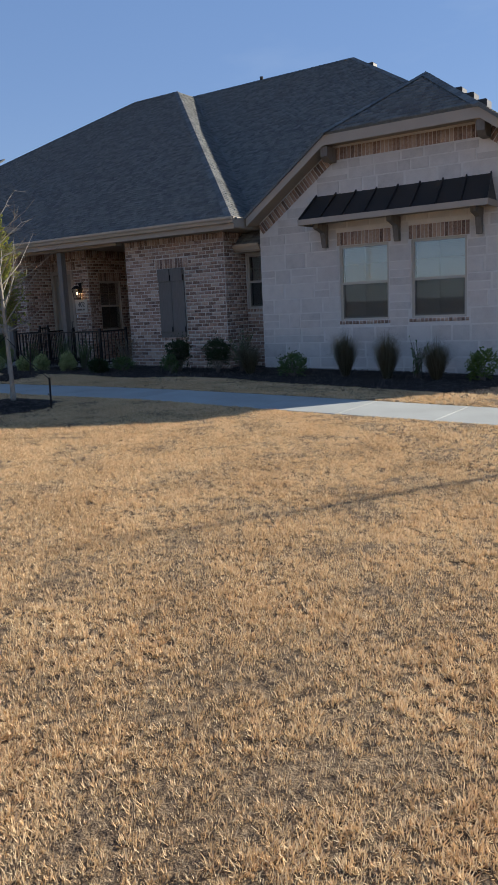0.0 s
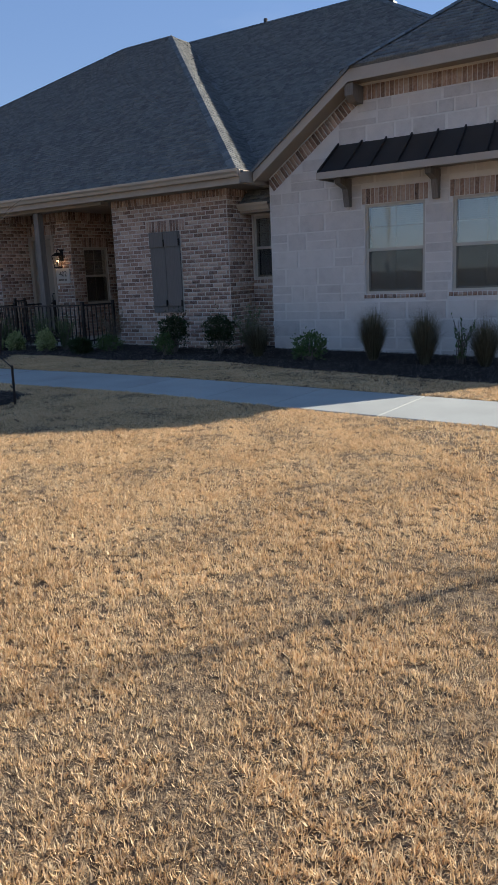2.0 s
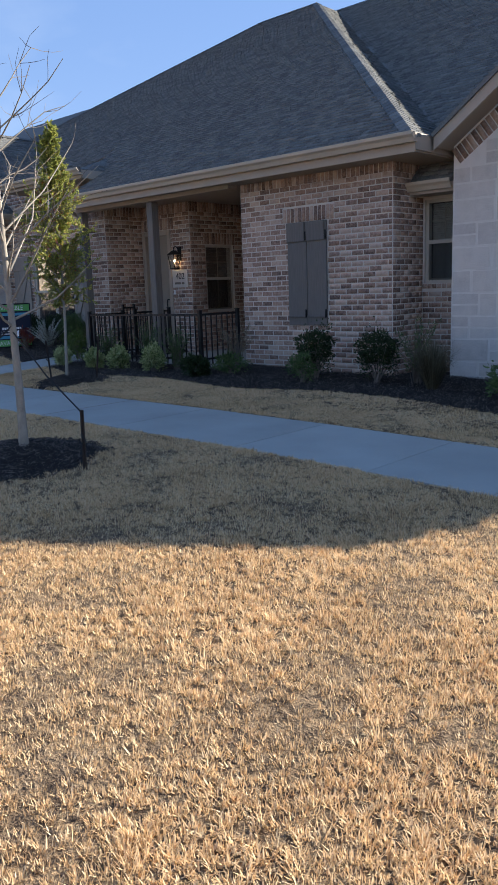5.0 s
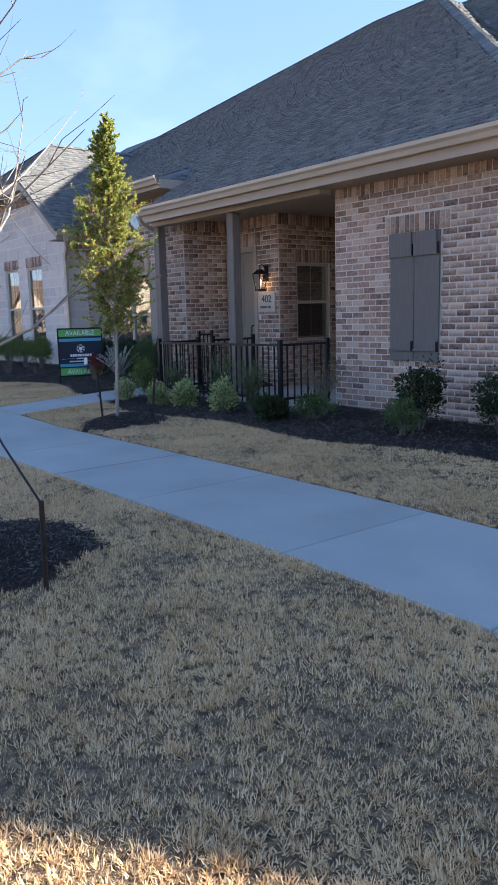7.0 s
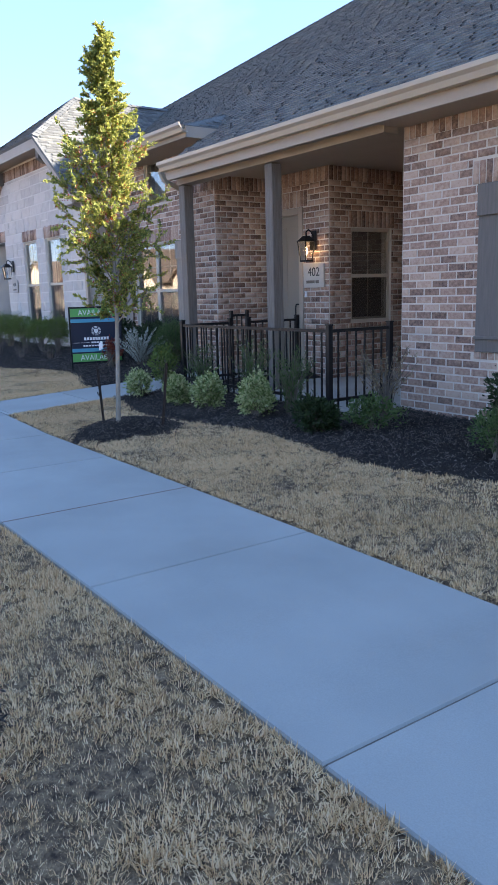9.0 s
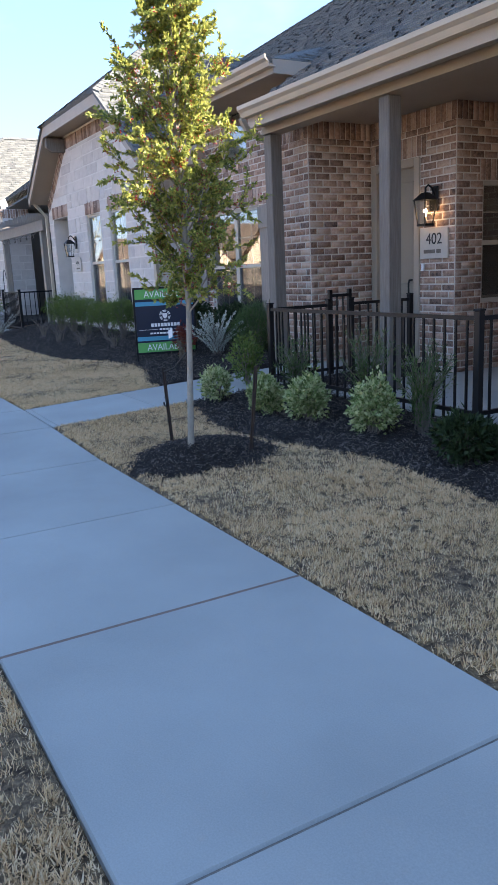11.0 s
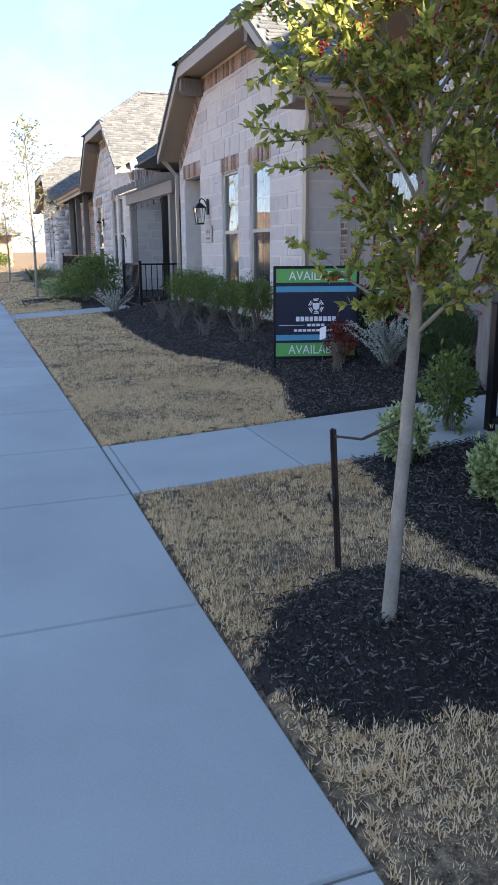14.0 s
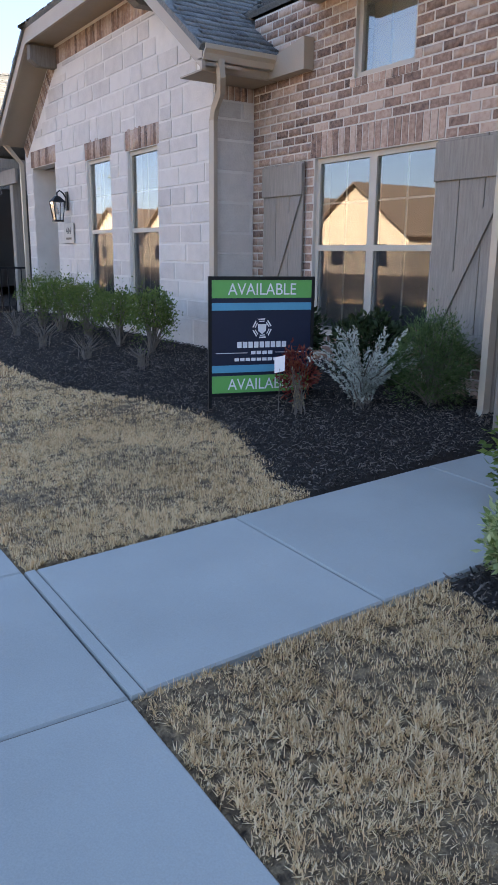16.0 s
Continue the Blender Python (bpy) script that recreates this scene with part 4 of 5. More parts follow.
up = (-18.84 + 20.38, -18.13 + 20.38, 2.97 - 0.14, 3.72 - 0.14)
wall_core(core, m, W, H, [big, up])
brick_courses(bricks2, m, W, H, [big, up], rng, soldiers=[(big[0] - 0.06, big[1] + 0.06, big[3], big[3] + 0.23), (up[0] - 0.05, up[1] + 0.05, up[2] - 0.076, up[2]), (big[0] - 0.05, big[1] + 0.05, big[2] - 0.076, big[2])])
wall_parts("brick_wall", core, mortar_m, house2)
window(house2, frame_of((-19.35, Y2, 0.78), (1, 0), (0, -1)), 1.53, 1.59, 2, 0.0)
window(house2, frame_of((-18.84, Y2, 2.97), (1, 0), (0, -1)), 0.71, 0.75, 1, 0.0, True, True)


def plank_shutter(parent, x0, x1, z0, z1, y):
    s = new("shutter")
    s.parent = parent
    n = 3
    w = (x1 - x0) / n
    for i in range(n):
        part("plank", Mesh().box(x0 + i * w + 0.003, x0 + (i + 1) * w - 0.003, y, y + 0.022, z0, z1, 0.003), cedar2_m, s)
    part("batten", Mesh().box(x0, x1, y - 0.022, y, z1 - 0.30, z1 - 0.02, 0.004), cedar2_m, s)
    part("batten", Mesh().box(x0, x1, y - 0.022, y, z0 + 0.02, z0 + 0.16, 0.004), cedar2_m, s)
    part("brace", Mesh().prism([(x0 + 0.02, y - 0.02, z0 + 0.17), (x0 + 0.14, y - 0.02, z0 + 0.17), (x1 - 0.01, y - 0.02, z1 - 0.31), (x1 - 0.12, y - 0.02, z1 - 0.31)], (0, 0.019, 0)), cedar2_m, s)


plank_shutter(house2, -20.12, -19.46, 0.80, 2.36, Y2 - 0.045)
plank_shutter(house2, -17.79, -17.07, 0.78, 2.36, Y2 - 0.045)
# raised eave over the brick front
zt = 3.82
roof_face([(-19.35, 13.28, zt), (-16.45, 13.28, zt), (-17.3, 14.8, zt + 0.5), (-18.5, 14.8, zt + 0.5)], house2, rng)
roof_face([(-19.35, 13.28, zt), (-18.5, 14.8, zt + 0.5), (-18.5, 16.5, zt + 0.5), (-19.35, 16.5, zt)], house2, rng)
roof_face([(-16.45, 13.28, zt), (-17.3, 14.8, zt + 0.5), (-17.3, 16.5, zt + 0.5), (-16.45, 16.5, zt)], house2, rng)
part("fascia", Mesh().box(-19.33, -16.47, 13.30, 13.33, zt - 0.16, zt - 0.01), trim_m, house2)
part("fascia", Mesh().box(-19.36, -19.33, 13.30, 14.6, zt - 0.16, zt - 0.01), trim_m, house2)
part("fascia", Mesh().box(-16.47, -16.44, 13.30, 14.6, zt - 0.16, zt - 0.01), trim_m, house2)
part("soffit", Mesh().box(-19.33, -16.47, 13.33, Y2 + 0.1, zt - 0.16, zt - 0.14), soffit_m, house2)
part("upper_wall", Mesh().box(-19.3, -16.5, Y2 + 0.21, 16.4, 3.0, zt - 0.14), siding_m, house2)
gutter(house2, -19.4, -16.4, 13.20, zt + 0.02)
# side eave of the gable, and the boxed trim where it meets the brick
g = gutter(house2, 0.0, 0.86, 0.0, 0.0)
g.matrix_local = Matrix.Translation((-19.86, 13.0, 3.32)) @ Matrix.Rotation(radians(90), 4, "Z")
part("fascia", Mesh().box(-19.99, -19.96, 13.03, 13.86, 3.13, 3.30), trim_m, house2)
part("soffit", Mesh().box(-20.37, -19.96, 13.03, 13.86, 3.12, 3.135), soffit_m, house2)
part("eave_box", Mesh().prism([(-19.96, 13.76, 3.13), (-19.40, 13.76, 3.13), (-19.40, 13.76, 3.40), (-19.96, 13.76, 3.30)], (0, 0.11, 0)), trim_m, house2)
downspout(house2, [(-19.89, 13.18, 3.22), (-19.90, 13.20, 3.08), (-20.02, 13.27, 2.98), (-20.26, 13.35, 2.88), (-20.33, 13.37, 2.78), (-20.33, 13.37, 0.42), (-20.28, 13.2, 0.36)])
downspout(house2, [(-26.5, 13.1, 3.2), (-26.52, 13.2, 3.1), (-26.5, 13.37, 2.9), (-26.5, 13.37, 0.3)])
downspout(house2, [(-16.72, 13.02, 3.22), (-16.74, 13.1, 3.1), (-16.82, 13.5, 2.95), (-16.9, 13.52, 2.8), (-16.9, 13.52, 0.48), (-16.87, 13.42, 0.34), (-16.84, 13.26, 0.29)])
part("corner_board", Mesh().box(-16.97, -16.86, 13.57, Y2, 0.2, 3.1), trim_m, house2)


def lantern(at, lit, label):
    """A black carriage lantern on a wall that faces -y."""
    x, y, z = at
    t = thing("wall_lantern", label, "wall lamp", at)
    part("back_plate", Mesh().box(-0.05, 0.05, -0.02, 0.0, -0.02, 0.24, 0.008), black_m, t)
    part("arm", Mesh().tube([(0, -0.02, 0.15), (0, -0.06, 0.22), (0, -0.11, 0.25), (0, -0.15, 0.22), (0, -0.15, 0.16)], 0.011, 6), black_m, t)
    part("cap", Mesh().add([(-0.10, -0.25, 0.09), (0.10, -0.25, 0.09), (0.10, -0.05, 0.09), (-0.10, -0.05, 0.09), (-0.03, -0.18, 0.17), (0.03, -0.18, 0.17), (0.03, -0.12, 0.17), (-0.03, -0.12, 0.17)],
         [(0, 1, 5, 4), (1, 2, 6, 5), (2, 3, 7, 6), (3, 0, 4, 7), (4, 5, 6, 7), (3, 2, 1, 0)]), black_m, t)
    cage = Mesh()
    for sx, sy in itertools.product((-1, 1), (-1, 1)):
        cage.tube([(sx * 0.085, -0.15 + sy * 0.085, 0.09), (sx * 0.055, -0.15 + sy * 0.055, -0.16)], 0.007, 4)
    cage.box(-0.065, 0.065, -0.215, -0.085, -0.18, -0.155)
    part("cage", cage, black_m, t)
    g = Mesh()
    for a, b in (((-1, -1), (1, -1)), ((1, -1), (1, 1)), ((1, 1), (-1, 1)), ((-1, 1), (-1, -1))):
        g.add([(a[0] * 0.083, -0.15 + a[1] * 0.083, 0.088), (b[0] * 0.083, -0.15 + b[1] * 0.083, 0.088), (b[0] * 0.054, -0.15 + b[1] * 0.054, -0.155), (a[0] * 0.054, -0.15 + a[1] * 0.054, -0.155)], [(0, 1, 2, 3)])
    part("glass", g, lampglass_m, t).visible_shadow = False
    part("candle", Mesh().tube([(0, -0.15, -0.155), (0, -0.15, -0.08)], 0.014, 8), white_m, t)
    part("bulb", Mesh().tube([(0, -0.15, -0.08), (0, -0.15, -0.055), (0, -0.15, -0.025), (0, -0.15, 0.015)], [0.012, 0.022, 0.018, 0.004], 8), bulb_m if lit else lampglass_m, t, smooth=True)
    return t


lantern((-15.12, PY - 0.012, 2.08), True, "black carriage lantern, lit, on porch brick")
lantern((-24.55, YB - 0.02, 2.12), False, "black carriage lantern on pale limestone wall")
lamp = new("porch_bulb_light", bpy.data.lights.new("porch_bulb_light", "POINT"))
lamp.data.energy, lamp.data.color, lamp.data.shadow_soft_size = 0.3, (1.0, 0.66, 0.36), 0.03
lamp.location = (-15.12, PY - 0.162, 2.06)

down = thing("ceiling_light", "round recessed downlight, lit, in porch ceiling", "ceiling lamp", (-13.35, 14.6, 3.14))
part("trim_ring", Mesh().tube([(0, 0, 0.004), (0, 0, -0.012)], [0.095, 0.085], 20), white_m, down)
part("lens", Mesh().tube([(0, 0, -0.013), (0, 0, -0.016)], [0.066, 0.06], 20), bulb_m, down)
can = new("porch_can_light", bpy.data.lights.new("porch_can_light", "AREA"))
can.data.shape, can.data.size, can.data.energy, can.data.color = "DISK", 0.12, 0.3, (1.0, 0.74, 0.46)
can.location = (-13.35, 14.6, 3.115)

pl = thing("address_plaque", "pale stone plaque reading 402 on porch brick", "plaque", (-15.13, PY - 0.008, 1.715))
part("plate", Mesh().box(-0.22, 0.22, -0.025, 0.0, -0.165, 0.165, 0.006), plaque_m, pl)
words("402", 0.17, ink_m, Matrix.Translation((0.01, -0.026, 0.045)) @ Matrix.Rotation(radians(90), 4, "X"), pl, "numerals")
for i, (a, b) in enumerate(((-0.15, 0.03), (0.05, 0.12))):
    part("text_bar", Mesh().box(a, b, -0.028, -0.024, -0.105, -0.065), twig_m, pl)
part("doorbell", Mesh().box(-15.33, -15.29, PY - 0.03, PY - 0.006, 1.42, 1.50, 0.006), white_m, house)
pl = thing("address_plaque", "pale plaque reading 414 on limestone wall", "plaque", (-24.5, YB - 0.02, 1.78))
part("plate", Mesh().box(-0.19, 0.19, -0.02, 0.0, -0.14, 0.14, 0.006), plaque_m, pl)
words("414", 0.13, ink_m, Matrix.Translation((0.0, -0.021, 0.03)) @ Matrix.Rotation(radians(90), 4, "X"), pl, "numerals")
part("text_bar", Mesh().box(-0.11, 0.11, -0.023, -0.019, -0.09, -0.06), twig_m, pl)

# ---------------- fences ----------------


def fence(label, runs, z0, top, gate=None):
    """Black metal railing along runs of (x0, y0, x1, y1)."""
    t = thing("metal_fence", label, "fence")
    ends = []
    for x0, y0, x1, y1 in runs:
        a, b = Vector((x0, y0, 0)), Vector((x1, y1, 0))
        L = (b - a).length
        d = (b - a) / L
        for z in (z0 + 0.12, top - 0.04):
            n = Vector((-d.y, d.x, 0)) * 0.014
            part("rail", Mesh().prism([a + n + Vector((0, 0, z)), a - n + Vector((0, 0, z)), b - n + Vector((0, 0, z)), b + n + Vector((0, 0, z))], (0, 0, 0.032)), black_m, t)
        k = round(L / 0.115)
        for i in range(1, k):
            p = a + d * (i * L / k)
            part("picket", Mesh().box(p.x - 0.008, p.x + 0.008, p.y - 0.008, p.y + 0.008, z0 + 0.05, top - 0.03), black_m, t)
        for p in (a, b):
            if all((p - q).length > 0.03 for q in ends):
                ends.append(p)
                part("post", Mesh().box(p.x - 0.028, p.x + 0.028, p.y - 0.028, p.y + 0.028, z0 - 0.1, top + 0.03, 0.004), black_m, t)
                part("post_cap", Mesh().box(p.x - 0.033, p.x + 0.033, p.y - 0.033, p.y + 0.033, top + 0.03, top + 0.045, 0.004), black_m, t)
    return t


fence("black metal picket fence around the brick porch", [(-15.5, 12.57, -12.6, 12.57), (-12.6, 12.57, -12.6, 13.42), (-15.5, 12.57, -15.5, 13.32), (-15.5, 13.62, -15.5, 14.48)], 0.27, 1.13)
gate_t = thing("metal_gate", "black metal picket gate beside the porch post", "gate")
for z in (0.42, 1.22):
    part("rail", Mesh().box(-15.515, -15.485, 13.34, 13.60, z - 0.03, z), black_m, gate_t)
for y in (13.34, 13.60):
    part("gate_stile", Mesh().box(-15.52, -15.48, y - 0.02, y + 0.02, 0.33, 1.27), black_m, gate_t)
for y in (13.43, 13.51):
    part("picket", Mesh().box(-15.508, -15.492, y - 0.008, y + 0.008, 0.4, 1.2), black_m, gate_t)
fence("black metal picket fence closing the patio beside limestone wall", [(-28.3, 12.6, -26.6, 12.6), (-26.6, 12.6, -26.6, 13.4)], 0.3, 1.27)
fence("black metal picket fence at a far patio", [(-39.5, 12.6, -31.2, 12.6)], 0.35, 1.4)

# ---------------- for-sale sign ----------------
sign = thing("yard_sign", "for-sale yard sign in navy and green on black frame", "sign", (-18.24, 12.56, 0.27))
sign.rotation_euler = (0, 0, radians(74))
SW, S0, S1 = 0.405, 0.20, 1.07
for x in (-SW, SW):
    part("leg", Mesh().box(x - 0.012, x + 0.012, -0.012, 0.012, -0.1, S1 + 0.012), black_m, sign)
for z in (S0, S1):
    part("frame_rail", Mesh().box(-SW, SW, -0.011, 0.011, z - 0.012, z + 0.012), black_m, sign)
part("panel", Mesh().box(-SW + 0.013, SW - 0.013, -0.006, 0.006, S0 + 0.012, S1 - 0.012), navy_m, sign)
part("band", Mesh().box(-SW + 0.014, SW - 0.014, -0.009, -0.006, S1 - 0.145, S1 - 0.015), green_m, sign)
part("band", Mesh().box(-SW + 0.014, SW - 0.014, -0.009, -0.006, S0 + 0.015, S0 + 0.145), green_m, sign)
part("stripe", Mesh().box(-SW + 0.014, SW - 0.014, -0.009, -0.006, S1 - 0.235, S1 - 0.18), teal_m, sign)
part("stripe", Mesh().box(-SW + 0.014, SW - 0.014, -0.009, -0.006, S0 + 0.17, S0 + 0.225), teal_m, sign)
for z in (S1 - 0.085, S0 + 0.075):
    words("AVAILABLE", 0.122, white_m, Matrix.Translation((0, -0.0095, z)) @ Matrix.Rotation(radians(90), 4, "X") @ Matrix.Diagonal((0.9, 1, 1, 1)), sign, "lettering", 0.001)
bars = Mesh()
for a, b, c, d in ((-0.20, 0.20, 0.555, 0.60), (-0.09, 0.09, 0.505, 0.53), (-0.36, -0.11, 0.515, 0.519), (0.11, 0.36, 0.515, 0.519), (-0.22, 0.22, 0.455, 0.478)):
    n = max(1, round((b - a) / 0.045)) if d - c > 0.015 else 1
    for i in range(n):
        bars.box(a + (b - a) * i / n + (0.005 if n > 1 else 0), a + (b - a) * (i + 1) / n - (0.005 if n > 1 else 0), -0.009, -0.0055, c, d)
part("print_bar", bars, white_m, sign)
shield = Mesh()
for k in range(6):
    a0, a1 = math.tau * k / 6 + 0.2, math.tau * k / 6 + 0.95
    for s in (0.06, 0.078):
        shield.add([(s * math.cos(a) * r, -0.008, 0.70 + s * math.sin(a) * r) for a, r in ((a0, 1), (a1, 1), (a1, 0.86), (a0, 0.86))], [(0, 1, 2, 3)])
shield.add([(-0.035, -0.008, 0.73), (0.035, -0.008, 0.73), (0.03, -0.008, 0.68), (0, -0.008, 0.655), (-0.03, -0.008, 0.68)], [(0, 1, 2, 3, 4)])
part("emblem", shield, white_m, sign)

# ---------------- pergola and houses further on ----------------
house3 = thing("townhouse", "pale limestone gabled townhouse further along the row", "house")
bricks3, stones3 = [], []
w3 = [(-34.55, -33.9, 1.0, 2.95, True, 0.0), (-33.55, -32.9, 1.0, 2.95, True, 0.0), (-37.4, -36.3, 0.3, 2.9, True, 0.0)]
YC = gable_wing(house3, -34.8, 13.1, 0.30, w3, rng, lambda z: 13.3 + (z - 3.6) / PITCH, bricks3, stones3)
duplex_roofs(house3, rng, -31.0 + 2.1, 0.3)
core = Mesh()
m = frame_of((-31.6, 16.2, 0.3), (1, 0), (0, -1))
wall_core(core, m, 6.0, 3.2, [])
stone_courses(stones3, m, 6.0, 3.2, [], rng)
wall_parts("patio_wall", core, stone_mortar, house3)
m = frame_of((-46.0, 14.2, 0.3), (1, 0), (0, -1))
core = Mesh()
wall_core(core, m, 7.9, 3.2, [(1.0, 2.4, 0.8, 2.4), (4.2, 5.2, 0.1, 2.4)])
brick_courses(bricks3, m, 7.9, 3.2, [(1.0, 2.4, 0.8, 2.4), (4.2, 5.2, 0.1, 2.4)], rng)
wall_parts("brick_wall", core, mortar_m, house3)
for x in (-39.6, -41.6, -43.6):
    part("porch_post", Mesh().box(x - 0.09, x + 0.09, 13.4, 13.58, 0.2, 3.45, 0.01), wood_m, house3)
part("fascia", Mesh().box(-46.0, -38.0, 13.2, 13.24, 3.4, 3.6), trim_m, house3)
gutter(house3, -46.0, -38.0, 13.1, 3.63)
# unseen roof and wall behind the patio, added to keep sun off the pergola
roof_face([(-31.6, 16.0, 4.5), (-26.3, 16.0, 4.5), (-26.3, 21.6, 7.9), (-31.6, 21.6, 7.9)], house3, rng, False)
part("rear_wall", Mesh().box(-31.5, -26.3, 16.45, 30.0, 0.0, 4.65), siding_m, house3)
lantern((-36.0, YC - 0.02, 2.25), False, "black carriage lantern on far limestone wall")
YG = 13.35
perg = thing("pergola", "grey cedar pergola with string of bulbs over patio", "pergola")
for x in (-31.1, -27.1):
    part("post", Mesh().box(x - 0.08, x + 0.08, YG, YG + 0.16, 0.15, 2.75, 0.01), cedar2_m, perg)
part("beam", Mesh().box(-31.4, -26.7, YG - 0.04, YG + 0.01, 2.62, 2.86, 0.006), cedar2_m, perg)
part("beam", Mesh().box(-31.4, -26.7, YG + 2.2, YG + 2.25, 2.62, 2.86, 0.006), cedar2_m, perg)
for i in range(11):
    x = -31.3 + i * 0.45
    part("rafter", Mesh().box(x - 0.022, x + 0.022, YG - 0.35, YG + 2.6, 2.86, 3.0), cedar2_m, perg)
wire = [(-31.0 + 3.8 * i / 12, YG - 0.06, 2.6 - 0.05 * math.sin(math.pi * (i % 4) / 4)) for i in range(13)]
part("cable", Mesh().tube(wire, 0.006, 4), black_m, perg)
for p in wire[1::2]:
    part("bulb", Mesh().tube([(p[0], p[1], p[2]), (p[0], p[1], p[2] - 0.03), (p[0], p[1], p[2] - 0.07), (p[0], p[1], p[2] - 0.1)], [0.012, 0.014, 0.03, 0.005], 6), lampglass_m, perg)

house4 = thing("townhouse", "far gabled limestone townhouse at the row's end", "house")
bricks4, stones4 = [], []
gable_wing(house4, -52.5, 13.1, 0.45, [(-53.4, -52.6, 1.1, 3.0, True, 0.0), (-51.8, -51.0, 1.1, 3.0, True, 0.0)], rng, lambda z: 13.3 + (z - 3.75) / PITCH, bricks4, stones4)

# a house across the street, which the windows mirror
for hx, hw in [(-116.0 + 14.5 * i, 11.0) for i in range(6)]:
    oh = thing("house_across", "beige stucco house with brown gable roof across the street", "house")
    body = Mesh().box(hx - hw / 2, hx + hw / 2, -32, -20, -0.3, 3.0)
    part("wall", body, siding_m, oh)
    part("gable_wall", Mesh().prism([(hx - hw / 2, -20, 3.0), (hx + hw / 2, -20, 3.0), (hx, -20, 3.0 + hw * 0.32)], (0, -12, 0)), siding_m, oh)
    for s in (-1, 1):
        part("roof", Mesh().prism([(hx + s * (hw / 2 + 0.4), -19.5, 2.75), (hx, -19.5, 3.05 + hw * 0.32), (hx, -32.5, 3.05 + hw * 0.32), (hx + s * (hw / 2 + 0.4), -32.5, 2.75)], (0, 0, 0.15)), tileroof_m, oh)
    for x in (-2.8, 2.0):
        part("window", Mesh().box(hx + x, hx + x + 1.4, -20.0, -19.96, 0.8, 2.3), black_m, oh)
road = tagged(new("road", Mesh().box(-120, 60, -14, -6, -0.2, 0.02).data("road", asphalt_m)), "grey asphalt street across the lawn", "road", kind="structure")

lay_pieces("brick", bricks, (-12.5, 12.5, 1.4), house, brick_m, brick_j)
lay_pieces("stone", stones, (-7.5, 12.5, 1.6), house, stone_m, stone_j, inset=0.03)
lay_pieces("brick", bricks2, (-18.3, 13.0, 1.6), house2, brick_m, brick_j)
lay_pieces("stone", stones2, (-21.5, 12.5, 1.6), house2, stone_m, stone_j, inset=0.03)
lay_pieces("brick", bricks3, (-30, 13, 2), house3, brick_m, brick_j, 40)
lay_pieces("stone", stones3, (-31, 13, 2), house3, stone_m, stone_j, 200, inset=0.03)
lay_pieces("brick", bricks4, (-50, 13, 2), house4, brick_m, brick_j, 0)
lay_pieces("stone", stones4, (-50, 13, 2), house4, stone_m, stone_j, 0)

# ---------------- lawn, mulch and planting ----------------
gen = np.random.RandomState(11)
PLAN = np.array([(0.5, -0.6), (-3.5, 4.0), (-8.0, 8.0), (-13.5, 9.3), (-16.0, 10.4)])


def off_plan(x, y):
    """Distance from the line walked across the lawn."""
    best = np.full(x.shape, 1e9)
    for (ax, ay), (bx, by) in zip(PLAN, PLAN[1:]):
        d = np.array((bx - ax, by - ay))
        t = np.clip(((x - ax) * d[0] + (y - ay) * d[1]) / d.dot(d), 0, 1)
        best = np.minimum(best, np.hypot(x - ax - t * d[0], y - ay - t * d[1]))
    return best


def tuft(x, y):
    """0 to 1: how thick the turf stands, in tufts of two sizes."""
    a = wave(x, y, 31, 3) * 0.5 + wave(x + 0.3 * y, y - 0.2 * x, 53, 5) * 0.35 + wave(y, x, 12, 4) * 0.35
    bare = np.clip(wave(x, y, 2.6, 6) * wave(y, x, 4.3, 7) - 0.6, 0, 1) * 0.8
    return np.clip(0.62 + 0.5 * a - bare, 0, 1)


def blades(x0, x1, y0, y1, crowns, lo, hi, width, long, per, spread):
    """Tufts: many curled blades that lean out from one crown, with gaps between the crowns."""
    n = int((x1 - x0) * (y1 - y0) * crowns)
    x, y = gen.uniform(x0, x1, n), gen.uniform(y0, y1, n)
    d = off_plan(x, y)
    jit = gen.normal(0, 0.025, (2, n))
    keep = (d >= lo) & (d < hi) & (zone(x + jit[0], y + jit[1]) == 0) & (zone(x, y) != 1)
    x, y = x[keep], y[keep]
    thick = tuft(x, y)
    keep = gen.uniform(0, 1, len(x)) < 0.72 + 0.5 * thick
    x, y, thick = x[keep], y[keep], thick[keep]
    up = gen.uniform(0.55, 1.3, len(x))
    x, y, thick, up = (np.repeat(q, per) for q in (x, y, thick, up))
    n = len(x)
    r, az = spread * np.sqrt(gen.uniform(0, 1, n)) * (0.7 + 0.5 * up), gen.uniform(0, math.tau, n)
    x, y = x + r * np.cos(az), y + r * np.sin(az)
    z = land(x, y) - 0.004
    q = r / (spread * 1.2)
    h = long * (0.45 + 0.7 * thick) * up * gen.uniform(0.6, 1.25, n)
    lean = np.clip(0.35 + 0.6 * q + gen.normal(0, 0.38, n), 0.05, 1.4)
    az = az + gen.normal(0, 0.7, n)
    w = width * gen.uniform(0.7, 1.4, n)
    sa = az + math.pi / 2 + gen.normal(0, 0.5, n)
    base = np.stack([x, y, z], -1)
    side = np.stack([np.cos(sa), np.sin(sa), 0 * sa], -1) * w[:, None] / 2
    tip = base + np.stack([np.cos(az) * np.sin(lean), np.sin(az) * np.sin(lean), np.cos(lean)], -1) * h[:, None]
    v = np.stack([base - side, base + side, tip], 1)
    return v[zone(tip[:, 0], tip[:, 1]) != 1].reshape(-1, 3)


